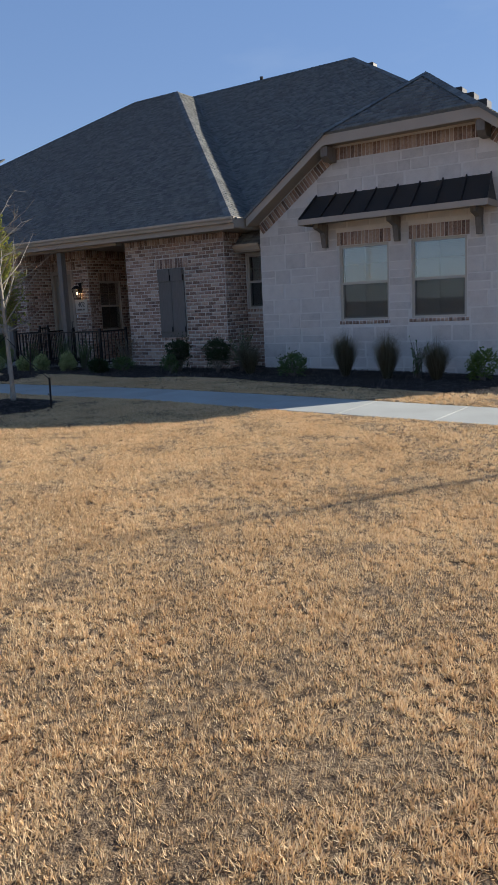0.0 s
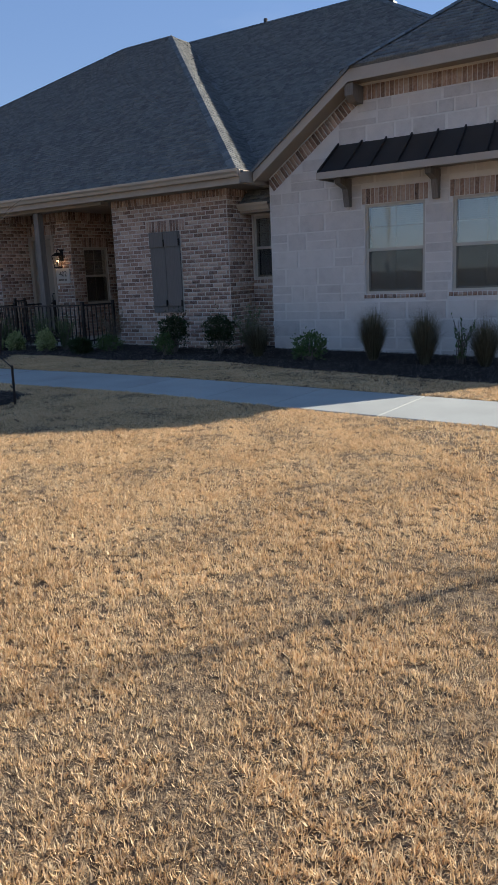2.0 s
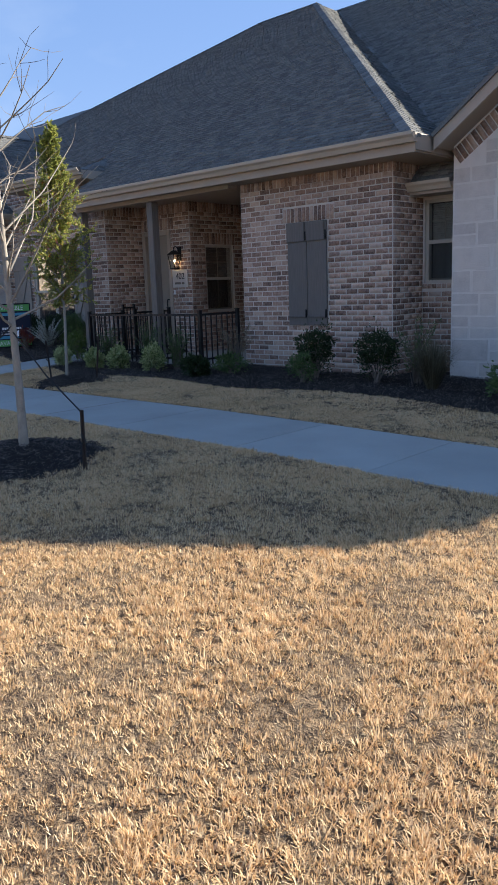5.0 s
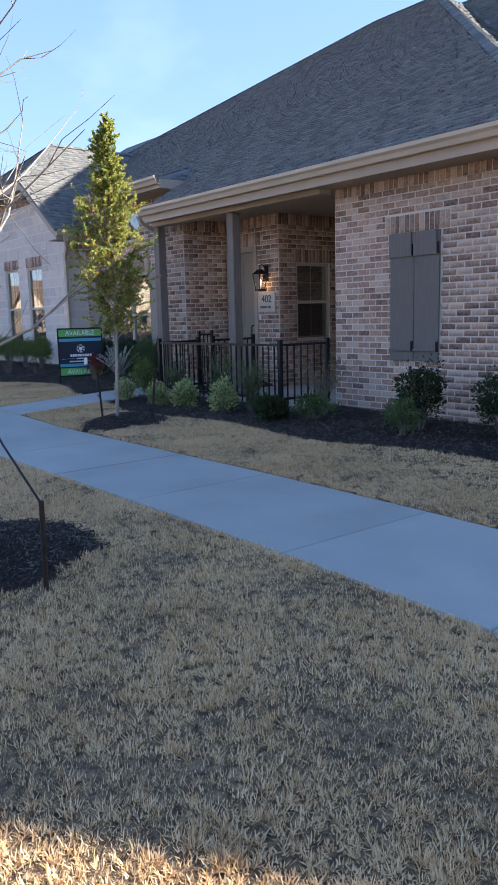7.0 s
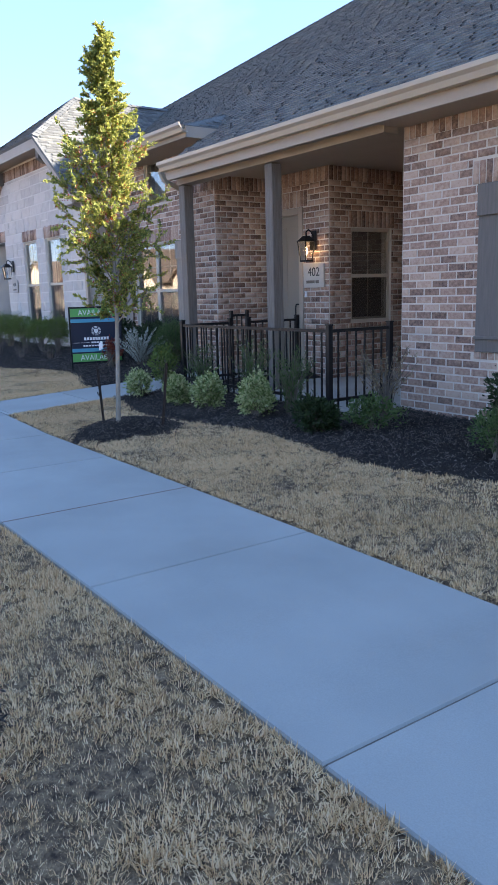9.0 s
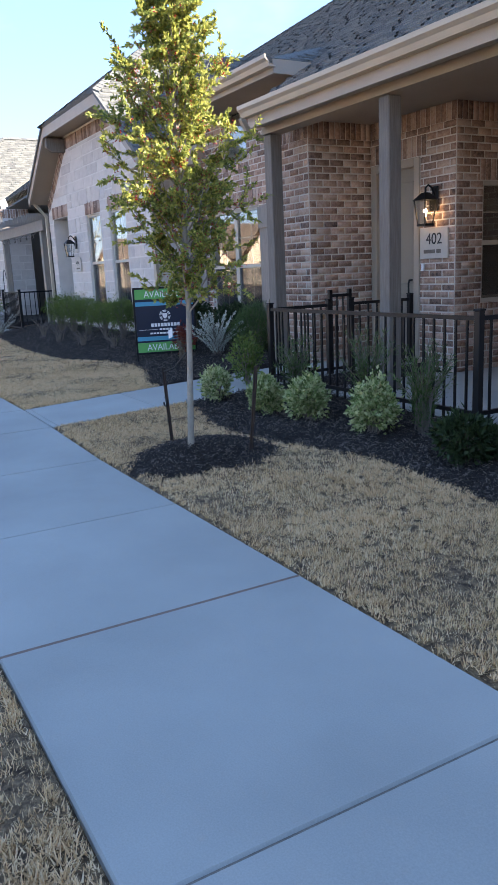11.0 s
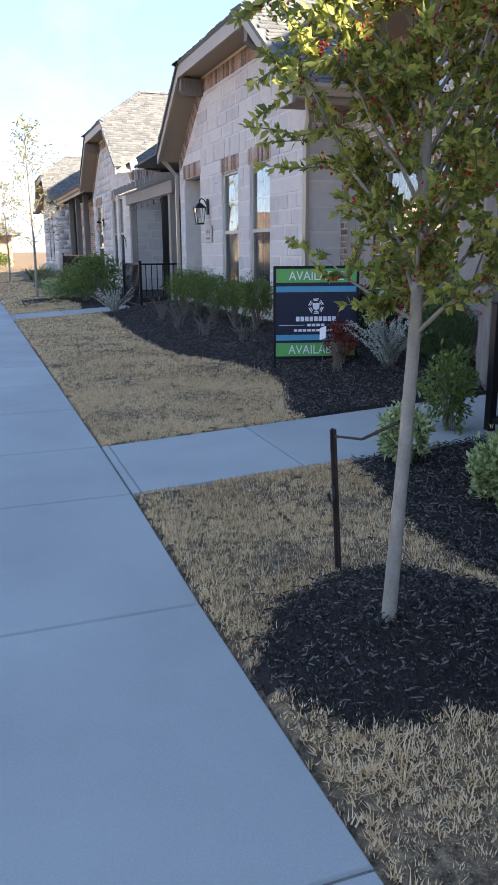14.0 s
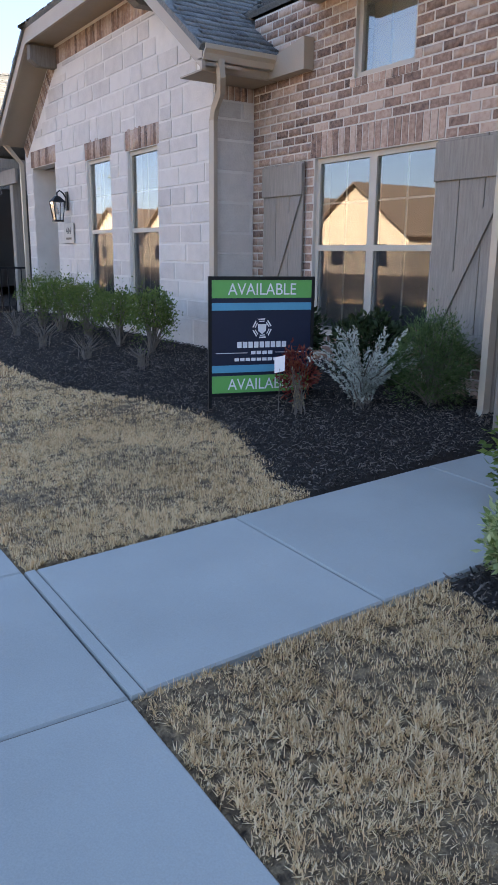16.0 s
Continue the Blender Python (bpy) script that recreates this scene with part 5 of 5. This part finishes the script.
sets = [blades(-21.0, 3.0, -0.5, 12.1, 2000, 0, 2.7, 0.0054, 0.033, 12, 0.015),
        blades(-21.0, 3.0, -0.5, 12.1, 1050, 2.7, 5.0, 0.0098, 0.032, 8, 0.018),
        blades(-30.0, 3.0, 0.5, 12.2, 520, 5.0, 30, 0.020, 0.038, 5, 0.024),
        blades(-62.0, -30.0, 3.0, 12.2, 70, 5.0, 90, 0.07, 0.055, 6, 0.08)]
vs = np.concatenate(sets)
lawn = new("lawn_grass", fast_mesh("lawn_grass", vs, np.arange(len(vs)).reshape(-1, 3), grass_m))
tagged(lawn, "short dormant tan bermuda grass in uneven tufts", "grass", kind="stuff")


def chips(x0, x1, y0, y1, density, size=0.026):
    density *= 2.2
    n = int((x1 - x0) * (y1 - y0) * density)
    x, y = gen.uniform(x0, x1, n), gen.uniform(y0, y1, n)
    spill = 0.03 * gen.normal(size=n)
    keep = zone(x + spill, y + spill) == 2
    keep &= zone(x, y) != 1
    x, y = x[keep], y[keep]
    n = len(x)
    z = land(x, y) + 0.004 + gen.uniform(0, 0.026, n)
    az, tilt = gen.uniform(0, math.tau, n), gen.normal(0, 0.5, n)
    L, w, th = size * gen.uniform(0.35, 1.7, n) ** 1.2, size * gen.uniform(0.08, 0.42, n), gen.uniform(0.002, 0.006, n)
    u = np.stack([np.cos(az) * np.cos(tilt), np.sin(az) * np.cos(tilt), np.sin(tilt)], -1)
    v = np.stack([-np.sin(az), np.cos(az), 0 * az], -1)
    c = np.stack([x, y, z], -1)
    up = np.cross(u, v)
    rag = {s: gen.uniform(0.25, 1.25, (2, n)) for s in ((-1, -1), (1, -0.7), (1, 0.6), (-0.9, 1))}
    pts = [c + u * (sx * rag[sx, sy][0] * L / 2)[:, None] + v * (sy * rag[sx, sy][1] * w / 2)[:, None] - up * (0 if k else 1) * th[:, None] for k in (0, 1) for sx, sy in ((-1, -1), (1, -0.7), (1, 0.6), (-0.9, 1))]
    q = np.array([(4, 5, 6, 7), (0, 1, 5, 4), (1, 2, 6, 5), (2, 3, 7, 6), (3, 0, 4, 7)])
    return np.stack(pts, 1).reshape(-1, 3), (np.arange(n)[:, None, None] * 8 + q[None]).reshape(-1, 4)


cv, cf, k = [], [], 0
for a in ((-16.2, -11.0, 10.9, 13.5, 1500), (-11.0, -3.0, 11.0, 13.8, 700), (-14.3, -12.7, 9.9, 11.4, 2600, 0.019), (-10.4, -8.5, 6.5, 8.3, 1500), (-21.0, -16.4, 11.4, 13.9, 1300), (-28.0, -21.0, 11.2, 13.5, 600), (-46.0, -28.0, 10.2, 13.4, 120)):
    v, f = chips(*a)
    cv.append(v)
    cf.append(f + k)
    k += len(v)
mulch = new("mulch_chips", fast_mesh("mulch_chips", np.concatenate(cv), np.concatenate(cf), chip_m))
tagged(mulch, "dark shredded hardwood mulch in the planting beds", "mulch", kind="stuff")


def leaf_mesh(name, pts, dirs, length, width, mat, fold=0.25, spread=0.6):
    """Folded leaves at pts, pointing roughly along dirs."""
    pts, dirs = np.asarray(pts, float), np.asarray(dirs, float)
    n = len(pts)
    d = dirs / np.maximum(np.linalg.norm(dirs, axis=1), 1e-6)[:, None] + gen.normal(0, spread, (n, 3))
    d /= np.linalg.norm(d, axis=1)[:, None]
    r = gen.normal(size=(n, 3))
    s = np.cross(d, r)
    s /= np.maximum(np.linalg.norm(s, axis=1), 1e-6)[:, None]
    up = np.cross(s, d)
    L = length * gen.uniform(0.6, 1.3, n)[:, None]
    w = width * gen.uniform(0.7, 1.3, n)[:, None]
    mid = pts + d * L * 0.45
    v = np.stack([pts, mid + s * w / 2 + up * w * fold, pts + d * L, mid - s * w / 2 + up * w * fold], 1).reshape(-1, 3)
    i = np.arange(n)[:, None] * 4
    f = np.concatenate([i + np.array([[0, 1, 2]]), i + np.array([[0, 2, 3]])])
    return fast_mesh(name, v, f, mat)


def foliage(parent, name, pts, dirs, length, width, mat, label="", fold=0.25, spread=0.6):
    ob = new(name, leaf_mesh(name, pts, dirs, length, width, mat, fold, spread))
    ob.parent = parent
    return tagged(ob, label)


def at_ground(x, y):
    return (x, y, float(land(np.array([x]), np.array([y]))[0]) - 0.01)


def mound_shrub(label, x, y, r, h, mat, leaf=(0.045, 0.024), count=700, stems=14, name="shrub", category="shrub", base=0.12, seed=1):
    """A rounded shrub: stems that fork, with leaves in uneven clumps at their ends."""
    t = thing(name, label, category, at_ground(x, y))
    rg = np.random.RandomState(seed)
    wood, pts, dirs = Mesh(), [], []
    for i in range(stems):
        az, el = rg.uniform(0, math.tau), rg.uniform(0.25, 1.45)
        reach = rg.uniform(0.75, 1.08)
        end = np.array((math.cos(az) * math.cos(el) * r, math.sin(az) * math.cos(el) * r, base * h + math.sin(el) * h * (1 - base))) * reach * 0.93
        a, m_ = np.array((rg.normal(0, 0.02), rg.normal(0, 0.02), 0)), end * np.array((0.4, 0.4, 0.5))
        wood.tube([a, m_, end], [0.009, 0.006, 0.003], 4, False)
        k = count // stems
        c = end * rg.uniform(0.72, 1.0, (k, 1)) + rg.normal(0, 1, (k, 3)) * np.array((r, r, h)) * 0.12
        c[:, 2] = np.maximum(c[:, 2], 0.03)
        pts.append(c)
        dirs.append(c - np.array((0, 0, h * 0.25)))
    n = count
    v = rg.normal(size=(n, 3))
    v /= np.linalg.norm(v, axis=1)[:, None]
    lump = 0.86 + 0.16 * np.sin(v[:, 0] * 4.1 + seed) * np.cos(v[:, 1] * 4.7 - seed) + 0.1 * np.sin(v[:, 2] * 6 + seed)
    c = v * (lump * rg.uniform(0.72, 1.03, n))[:, None] * np.array((r, r, h * (1 - base) / 2)) + np.array((0, 0, h * base + h * (1 - base) / 2))
    pts.append(c)
    dirs.append(v + np.array((0, 0, 0.35)))
    part("branching", wood, twig_m, t)
    foliage(t, "foliage", np.concatenate(pts), np.concatenate(dirs), *leaf, mat)
    return t


def spray_shrub(label, x, y, r, h, mat, stems=40, leaf=(0.03, 0.008), per=45, name="shrub", category="shrub", seed=1, curve=0.25, stem_mat=None, start=0.12):
    """Upright sprays with fine leaves all along them."""
    t = thing(name, label, category, at_ground(x, y))
    rg = np.random.RandomState(seed)
    wood, pts, dirs = Mesh(), [], []
    for i in range(stems):
        az, q = rg.uniform(0, math.tau), math.sqrt(rg.uniform(0, 1))
        top = np.array((math.cos(az) * r * q, math.sin(az) * r * q, h * rg.uniform(0.65, 1.05) * (1 - 0.25 * q)))
        a = np.array((rg.normal(0, 0.03), rg.normal(0, 0.03), 0))
        m_ = a * 0.5 + top * np.array((0.5 - curve, 0.5 - curve, 0.55))
        wood.tube([a, m_, top], [0.007, 0.005, 0.002], 3, False)
        if per:
            u = rg.uniform(start, 1, (per, 1))
            c = (1 - u) ** 2 * a + 2 * u * (1 - u) * m_ + u ** 2 * top + rg.normal(0, 0.006, (per, 3))
            pts.append(c)
            dirs.append(np.tile(top - m_, (per, 1)) + rg.normal(0, 0.06, (per, 3)))
    part("branching", wood, stem_mat or twig_m, t)
    if pts:
        foliage(t, "foliage", np.concatenate(pts), np.concatenate(dirs), *leaf, mat, spread=0.5)
    return t


def blade_clump(label, x, y, r, h, mat, count=420, seed=1, width=0.006):
    """An ornamental grass: fine arching blades from one crown."""
    t = thing("ornamental_grass", label, "ornamental grass", at_ground(x, y))
    rg = np.random.RandomState(seed)
    az, q = rg.uniform(0, math.tau, count), rg.uniform(0, 1, count) ** 0.7
    hh = h * rg.uniform(0.55, 1.05, count)
    c = np.stack([np.cos(az), np.sin(az), 0 * az], -1)
    s = np.stack([-np.sin(az), np.cos(az), 0 * az], -1) * (width / 2)
    p0 = c * 0.06 * rg.uniform(0, 1, (count, 1))
    p1 = p0 + c * (r * 0.5 * q)[:, None] + np.array((0, 0, 0.6)) * hh[:, None]
    p2 = p0 + c * (r * q)[:, None] + np.array((0, 0, 1.0)) * (hh * (1 - 0.25 * q))[:, None]
    v = np.stack([p0 - s, p0 + s, p1 + s * 0.8, p1 - s * 0.8, p2], 1).reshape(-1, 3)
    i = np.arange(count)[:, None] * 5
    f = np.concatenate([i + np.array([[0, 1, 2]]), i + np.array([[0, 2, 3]]), i + np.array([[3, 2, 4]])])
    ob = new("blades", fast_mesh("blades", v, f, mat))
    ob.parent = t
    return t


VAR = "pale variegated round shrub in dark mulch by the fence"
for i, (x, y, r, h) in enumerate(((-14.45, 11.85, 0.17, 0.34), (-13.95, 11.98, 0.19, 0.40), (-13.15, 12.05, 0.20, 0.42))):
    tagged(mound_shrub(VAR, x, y, r, h, pale_leaf, (0.04, 0.024), 1300, 26, seed=20 + i), group="variegated shrubs by the fence")
mound_shrub("small pale green shrub beside the concrete path", -15.2, 11.75, 0.16, 0.34, pale_leaf, (0.045, 0.022), 600, 16, seed=31)
for i, (x, y, h) in enumerate(((-13.62, 12.35, 0.85), (-12.92, 12.33, 0.80), (-14.75, 12.4, 0.7))):
    tagged(spray_shrub("deep green upright needled shrub against black fence", x, y, 0.25, h, podo_leaf, 46, (0.05, 0.006), 60, seed=40 + i), group="upright shrubs by the fence")
mound_shrub("low deep green leafy shrub in dark mulch", -12.2, 12.05, 0.22, 0.32, dark_leaf, (0.06, 0.024), 700, 16, seed=44)
mound_shrub("green leafy shrub at the fence's path end", -15.75 + 0.1, 12.35, 0.2, 0.62, green_leaf, (0.05, 0.022), 500, 14, seed=45)
spray_shrub("half-bare upright shrub with many thin stems by brick wall", -12.0, 12.75, 0.36, 0.95, straw_leaf, 34, (0.03, 0.014), 16, seed=46, start=0.45)
mound_shrub("low dull green shrub under half-bare stems", -11.85, 12.45, 0.28, 0.32, podo_leaf, (0.045, 0.02), 500, 12, seed=47)
for i, (x, y) in enumerate(((-10.45, 12.72), (-9.42, 12.72))):
    tagged(mound_shrub("dark round boxwood shrub in mulch by brick wall", x, y, 0.30, 0.72, dark_leaf, (0.038, 0.02), 1500, 26, seed=50 + i, base=0.35), group="round shrubs by the brick front")
mound_shrub("low green shrub before dark boxwood", -10.4, 12.35, 0.22, 0.42, podo_leaf, (0.04, 0.014), 700, 16, seed=53)
spray_shrub("thin sprawling shrub in the corner of the walls", -8.95, 12.9, 0.34, 1.0, podo_leaf, 30, (0.05, 0.012), 26, seed=54, start=0.3)
blade_clump("brown green fountain grass clump by limestone wall", -8.55, 12.6, 0.45, 0.75, fountain_leaf, 1200, 55, 0.004)
mound_shrub("low leafy shrub before limestone wall", -7.45, 12.45, 0.30, 0.48, podo_leaf, (0.05, 0.03), 550, 16, seed=56)
for i, (x, y, h) in enumerate(((-6.5, 12.75, 0.95), (-5.6, 12.6, 0.95), (-4.75, 12.75, 0.8))):
    tagged(blade_clump("tall brown fountain grass clump before limestone wall", x, y, 0.42, h, fountain_leaf, 1600, 60 + i, 0.004), group="fountain grasses by the limestone wall")
spray_shrub("sparse twiggy shrub between fountain grasses", -5.15, 12.9, 0.3, 0.85, podo_leaf, 18, (0.05, 0.025), 12, seed=64)
mound_shrub("green leafy shrub before limestone wall", -3.95, 12.85, 0.28, 0.55, green_leaf, (0.05, 0.03), 600, 16, seed=65)
# bed of the second dwelling
spray_shrub("silvery grey upright shrub in mulch by path corner", -17.55, 12.98, 0.42, 0.66, silver_leaf, 34, (0.026, 0.012), 150, seed=70, curve=0.28, start=0.12)
mound_shrub("dense green rosemary shrub beside the downspout", -17.3, 13.42, 0.34, 0.66, podo_leaf, (0.034, 0.006), 6500, 60, base=0.05, seed=71)
mound_shrub("small red nandina shrub beside the yard sign", -17.98, 12.72, 0.17, 0.42, red_leaf, (0.045, 0.016), 420, 12, seed=72)
spray_shrub("thin straw coloured dry stems beside red shrub", -17.75, 12.55, 0.07, 0.38, straw_leaf, 14, (0.03, 0.006), 18, seed=73)
for i, (x, y) in enumerate(((-18.9, 13.35), (-18.05, 13.5))):
    tagged(mound_shrub("dark glossy shrub under the wide window", x, y, 0.32, 0.62, dark_leaf, (0.06, 0.03), 1000, 20, seed=74 + i), group="dark shrubs under the wide window")
for i, (x, r, h) in enumerate(((-20.75, 0.30, 0.70), (-21.6, 0.34, 0.66), (-22.55, 0.34, 0.72), (-23.5, 0.36, 0.74), (-24.3, 0.36, 0.72))):
    tagged(mound_shrub("green clipped hedge shrub along limestone wall", x, 12.86, r, h, green_leaf, (0.03, 0.017), 1700, 26, seed=80 + i, base=0.36), group="hedge shrubs along the limestone wall")
for i, (x, y, h) in enumerate(((-21.3, 12.35, 0.35), (-22.6, 12.3, 0.45), (-23.9, 12.35, 0.5), (-20.2, 12.5, 0.3))):
    tagged(spray_shrub("bare twiggy low shrub in mulch", x, y, 0.28, h, straw_leaf, 22, (0.02, 0.008), 3, seed=90 + i), group="bare shrubs before the hedge")
spray_shrub("pale silver shrub at the far path", -26.3, 12.0, 0.42, 0.6, silver_leaf, 40, (0.03, 0.012), 50, seed=96, curve=0.1)
for i, (x, y, r, h) in enumerate(((-29.2, 12.2, 0.7, 1.1), (-30.3, 12.0, 0.7, 0.9), (-31.3, 11.6, 0.6, 0.6))):
    mound_shrub("wide green shrub in bed at neighbouring patio", x, y, r, h, green_leaf if i < 2 else pale_leaf, (0.07, 0.03), 1300, 24, seed=97 + i)
for i in range(7):
    x = -33.0 - i * 2.1
    (mound_shrub if i % 2 else spray_shrub)("mixed green shrub in far bed", x, 11.9 + 0.3 * (i % 3), 0.5, 0.7, (green_leaf, straw_leaf, silver_leaf)[i % 3], seed=110 + i)


def limb(wood, rg, a, d, length, r0, r1, bend=0.15, n=4, sides=5):
    """A curved, tapered limb; returns its points."""
    p, d = np.array(a, float), np.array(d, float)
    d /= np.linalg.norm(d)
    out = [p.copy()]
    for i in range(n):
        d = d + rg.normal(0, bend, 3) + np.array((0, 0, 0.06))
        d /= np.linalg.norm(d)
        p = p + d * length / n
        out.append(p.copy())
    wood.tube(out, [r0 + (r1 - r0) * i / n for i in range(n + 1)], sides, False)
    return out


def young_tree(label, x, y, height, crown0, reach, mat, seed, leaf=(0.05, 0.026), per=9, berries=0, branches=44, trunk_r=0.034, lean=(0.0, 0.0), twigs=5, bark=None, rise_of=0.55, limb_r=0.011):
    """A slim staked tree: trunk, limbs and twigs with leaves along them."""
    t = thing("young_tree", label, "tree", at_ground(x, y))
    rg = np.random.RandomState(seed)
    trunk = [np.array((lean[0] * u + 0.02 * math.sin(7 * u + seed), lean[1] * u + 0.02 * math.sin(5 * u), height * u)) for u in np.linspace(0, 1, 12)]
    tw = Mesh().tube(trunk, [trunk_r * 1.35] + [trunk_r * (1 - u) ** 0.8 + 0.004 for u in np.linspace(0.05, 1, 11)], 9, False)
    part("trunk", tw, bark or bark_m, t, smooth=True)
    wood, fine, pts, dirs, low = Mesh(), Mesh(), [], [], []
    for i in range(branches):
        u = (i + rg.uniform(0, 1)) / branches
        zf = crown0 + (0.97 - crown0) * u
        k = zf * 11
        j = min(int(k), 10)
        a = trunk[j] * (1 - (k - j)) + trunk[j + 1] * (k - j)
        az = i * 2.4 + rg.normal(0, 0.5)
        prof = reach * (0.55 + 0.75 * math.sin(math.pi * min(1, 0.22 + u * 0.8))) * (1 - 0.45 * u) * rg.uniform(0.6, 1.25)
        d = np.array((math.cos(az), math.sin(az), rise_of + 0.8 * u))
        L = limb(wood, rg, a, d, prof, limb_r * (1.1 - 0.6 * u), 0.0025)
        for q in range(twigs):
            s = L[rg.randint(1, len(L))]
            dd = np.array((math.cos(az), math.sin(az), 0.5)) + rg.normal(0, 0.7, 3)
            T = limb(fine, rg, s, dd, prof * rg.uniform(0.25, 0.55), 0.003, 0.0012, 0.2, 3, 3)
            for p_, n_ in zip(T, T[1:]):
                c = p_ + (n_ - p_) * rg.uniform(0, 1, (per, 1)) if per else np.zeros((0, 3))
                pts.append(c)
                dirs.append(np.tile(n_ - p_, (per, 1)) / 0.05 * 0.05)
            if berries and u < 0.62 and rg.uniform() < berries:
                low.append(T[rg.randint(0, 3)])
    part("branchwork", wood, bark or bark_m, t, smooth=True)
    part("twig_growth", fine, twig_m, t, kind="stuff")
    if per:
        P, D = np.concatenate(pts), np.concatenate(dirs)
        foliage(t, "crown", P, D, *leaf, mat, spread=0.8)
    if low:
        bm = Mesh()
        for c in low:
            for q in range(rg.randint(3, 9)):
                p = c + rg.normal(0, 0.018, 3)
                r = 0.0055
                bm.add([p + np.array(o) * r for o in ((1, 0, 0), (-1, 0, 0), (0, 1, 0), (0, -1, 0), (0, 0, 1), (0, 0, -1))], [(0, 2, 4), (2, 1, 4), (1, 3, 4), (3, 0, 4), (2, 0, 5), (1, 2, 5), (3, 1, 5), (0, 3, 5)])
        part("berry_cluster", bm, berry_m, t, "glossy red", smooth=True, kind="stuff")
    return t


young_tree("slim holly tree with yellow-green leaves and red berries", -13.42, 10.62, 3.48, 0.27, 0.44, holly_leaf, 5, (0.032, 0.016), 17, 0.8, 104, 0.019, (-0.02, 0.05), 9, None, 0.95, 0.007)
young_tree("bare young street tree beside the concrete walk", 0.70, 10.5, 4.3, 0.45, 0.6, straw_leaf, 9, per=0, branches=18, trunk_r=0.05, twigs=3)
young_tree("bare young tree with thin grey branches in mulch ring", -9.45, 7.5, 3.1, 0.3, 0.95, straw_leaf, 8, per=0, branches=30, trunk_r=0.032, twigs=5)
young_tree("slim young tree with sparse yellowing leaves", -31.8, 11.0, 4.2, 0.28, 0.9, sparse_leaf, 12, (0.07, 0.035), 2, 0, 40, 0.035, (0, 0), 5)
young_tree("far young tree with sparse yellowing leaves", -45.0, 11.0, 4.0, 0.28, 0.9, sparse_leaf, 13, (0.08, 0.04), 2, 0, 34, 0.035, (0, 0), 5)


def stake(label, x, y, h, dx, dy, trunk=None, hook=True):
    g = at_ground(x, y)
    t = thing("tree_stake", label, "stake", g, "tree stakes")
    part("rod", Mesh().prism([(-0.016, -0.004, -0.1), (0.016, -0.004, -0.1), (0.016, 0.004, -0.1), (-0.016, 0.004, -0.1)], (dx, dy, h + 0.1)), stake_m, t)
    part("flange", Mesh().prism([(-0.004, -0.016, -0.1), (0.004, -0.016, -0.1), (0.004, 0.0, -0.1), (-0.004, 0.0, -0.1)], (dx, dy, h + 0.098)), stake_m, t)
    if hook:
        c = (dx * 0.6, dy * 0.6, h * 0.62)
        part("strap_loop", Mesh().tube([(c[0] + 0.03 * math.sin(a), c[1] - 0.02, c[2] - 0.04 + 0.035 * math.cos(a)) for a in np.linspace(0, 4.6, 9)], 0.007, 5), strap_m, t)
    if trunk:
        p = Vector(trunk) - Vector(g)
        part("guy_strap", Mesh().tube([(dx, dy, h * 0.95), Vector((dx, dy, h)).lerp(p, 0.5) + Vector((0, 0, -0.05)), p], 0.006, 4), strap_m, t)


stake("brown steel stake in mulch ring by holly tree", -14.03, 10.74, 0.60, -0.05, -0.02, (-13.44, 10.63, 0.98))
stake("short dark steel stake beside holly trunk", -13.18, 10.95, 0.62, 0.06, 0.05, None, False)
stake("black steel stake with strap guying the bare tree", -8.66, 7.55, 0.48, 0.02, 0.0, (-9.43, 7.5, 1.2))
stake("black steel stake with second strap guying the bare tree", -10.1, 7.05, 0.48, -0.02, 0.0, (-9.45, 7.5, 1.25))

# small things
tag = thing("plant_tag", "white plastic nursery tag on stake before the sign", "plant tag", at_ground(-17.85, 12.45))
part("tag_stem", Mesh().tube([(0, 0, 0), (0.01, 0, 0.34)], 0.003, 4), twig_m, tag)
part("tag_card", Mesh().prism([(-0.05, -0.005, 0.30), (0.06, 0.0, 0.33), (0.05, 0.01, 0.44), (-0.06, 0.0, 0.41)], (0.003, 0.003, 0)), paper_m, tag)
hook = thing("garden_hook", "thin black shepherd hook in bed at the patio", "garden hook", at_ground(-26.9, 12.35))
part("rod", Mesh().tube([(0, 0, 0), (0, 0, 1.3), (0.05, 0, 1.45), (0.16, 0, 1.5), (0.26, 0, 1.42), (0.28, 0, 1.3)], 0.008, 6), black_m, hook)

# the end of the street
for i, (x, y, h) in enumerate(((-58.0, 7.0, 4.5), (-66.0, 10.8, 4.2), (-74.0, 3.0, 6.0), (-80.0, 9.0, 5.5), (-88.0, 5.5, 6.5))):
    young_tree("distant street tree with thin yellowing crown", x, y, h, 0.28, 1.5, sparse_leaf, 130 + i, (0.16, 0.09), 3, 0, 44, 0.05, (0, 0), 5)
for i in range(8):
    mound_shrub("distant green shrub at the street's end", -62.0 - 3.5 * i, 8.0 + (i * 1.7) % 5, 1.0, 1.2, (green_leaf, straw_leaf)[i % 2], (0.16, 0.08), 500, 16, seed=140 + i)
far_house = thing("house", "distant red brick house closing the street", "house")
part("wall", Mesh().box(-112, -98, -2, 14, 0, 3.2), brick_j, far_house)
part("roof", Mesh().add([(-113, -3, 3.2), (-97, -3, 3.2), (-97, 15, 3.2), (-113, 15, 3.2), (-105, 3, 7.2), (-105, 9, 7.2)], [(0, 1, 4), (1, 2, 5, 4), (2, 3, 5), (3, 0, 4, 5), (3, 2, 1, 0)]), shingle_m, far_house)
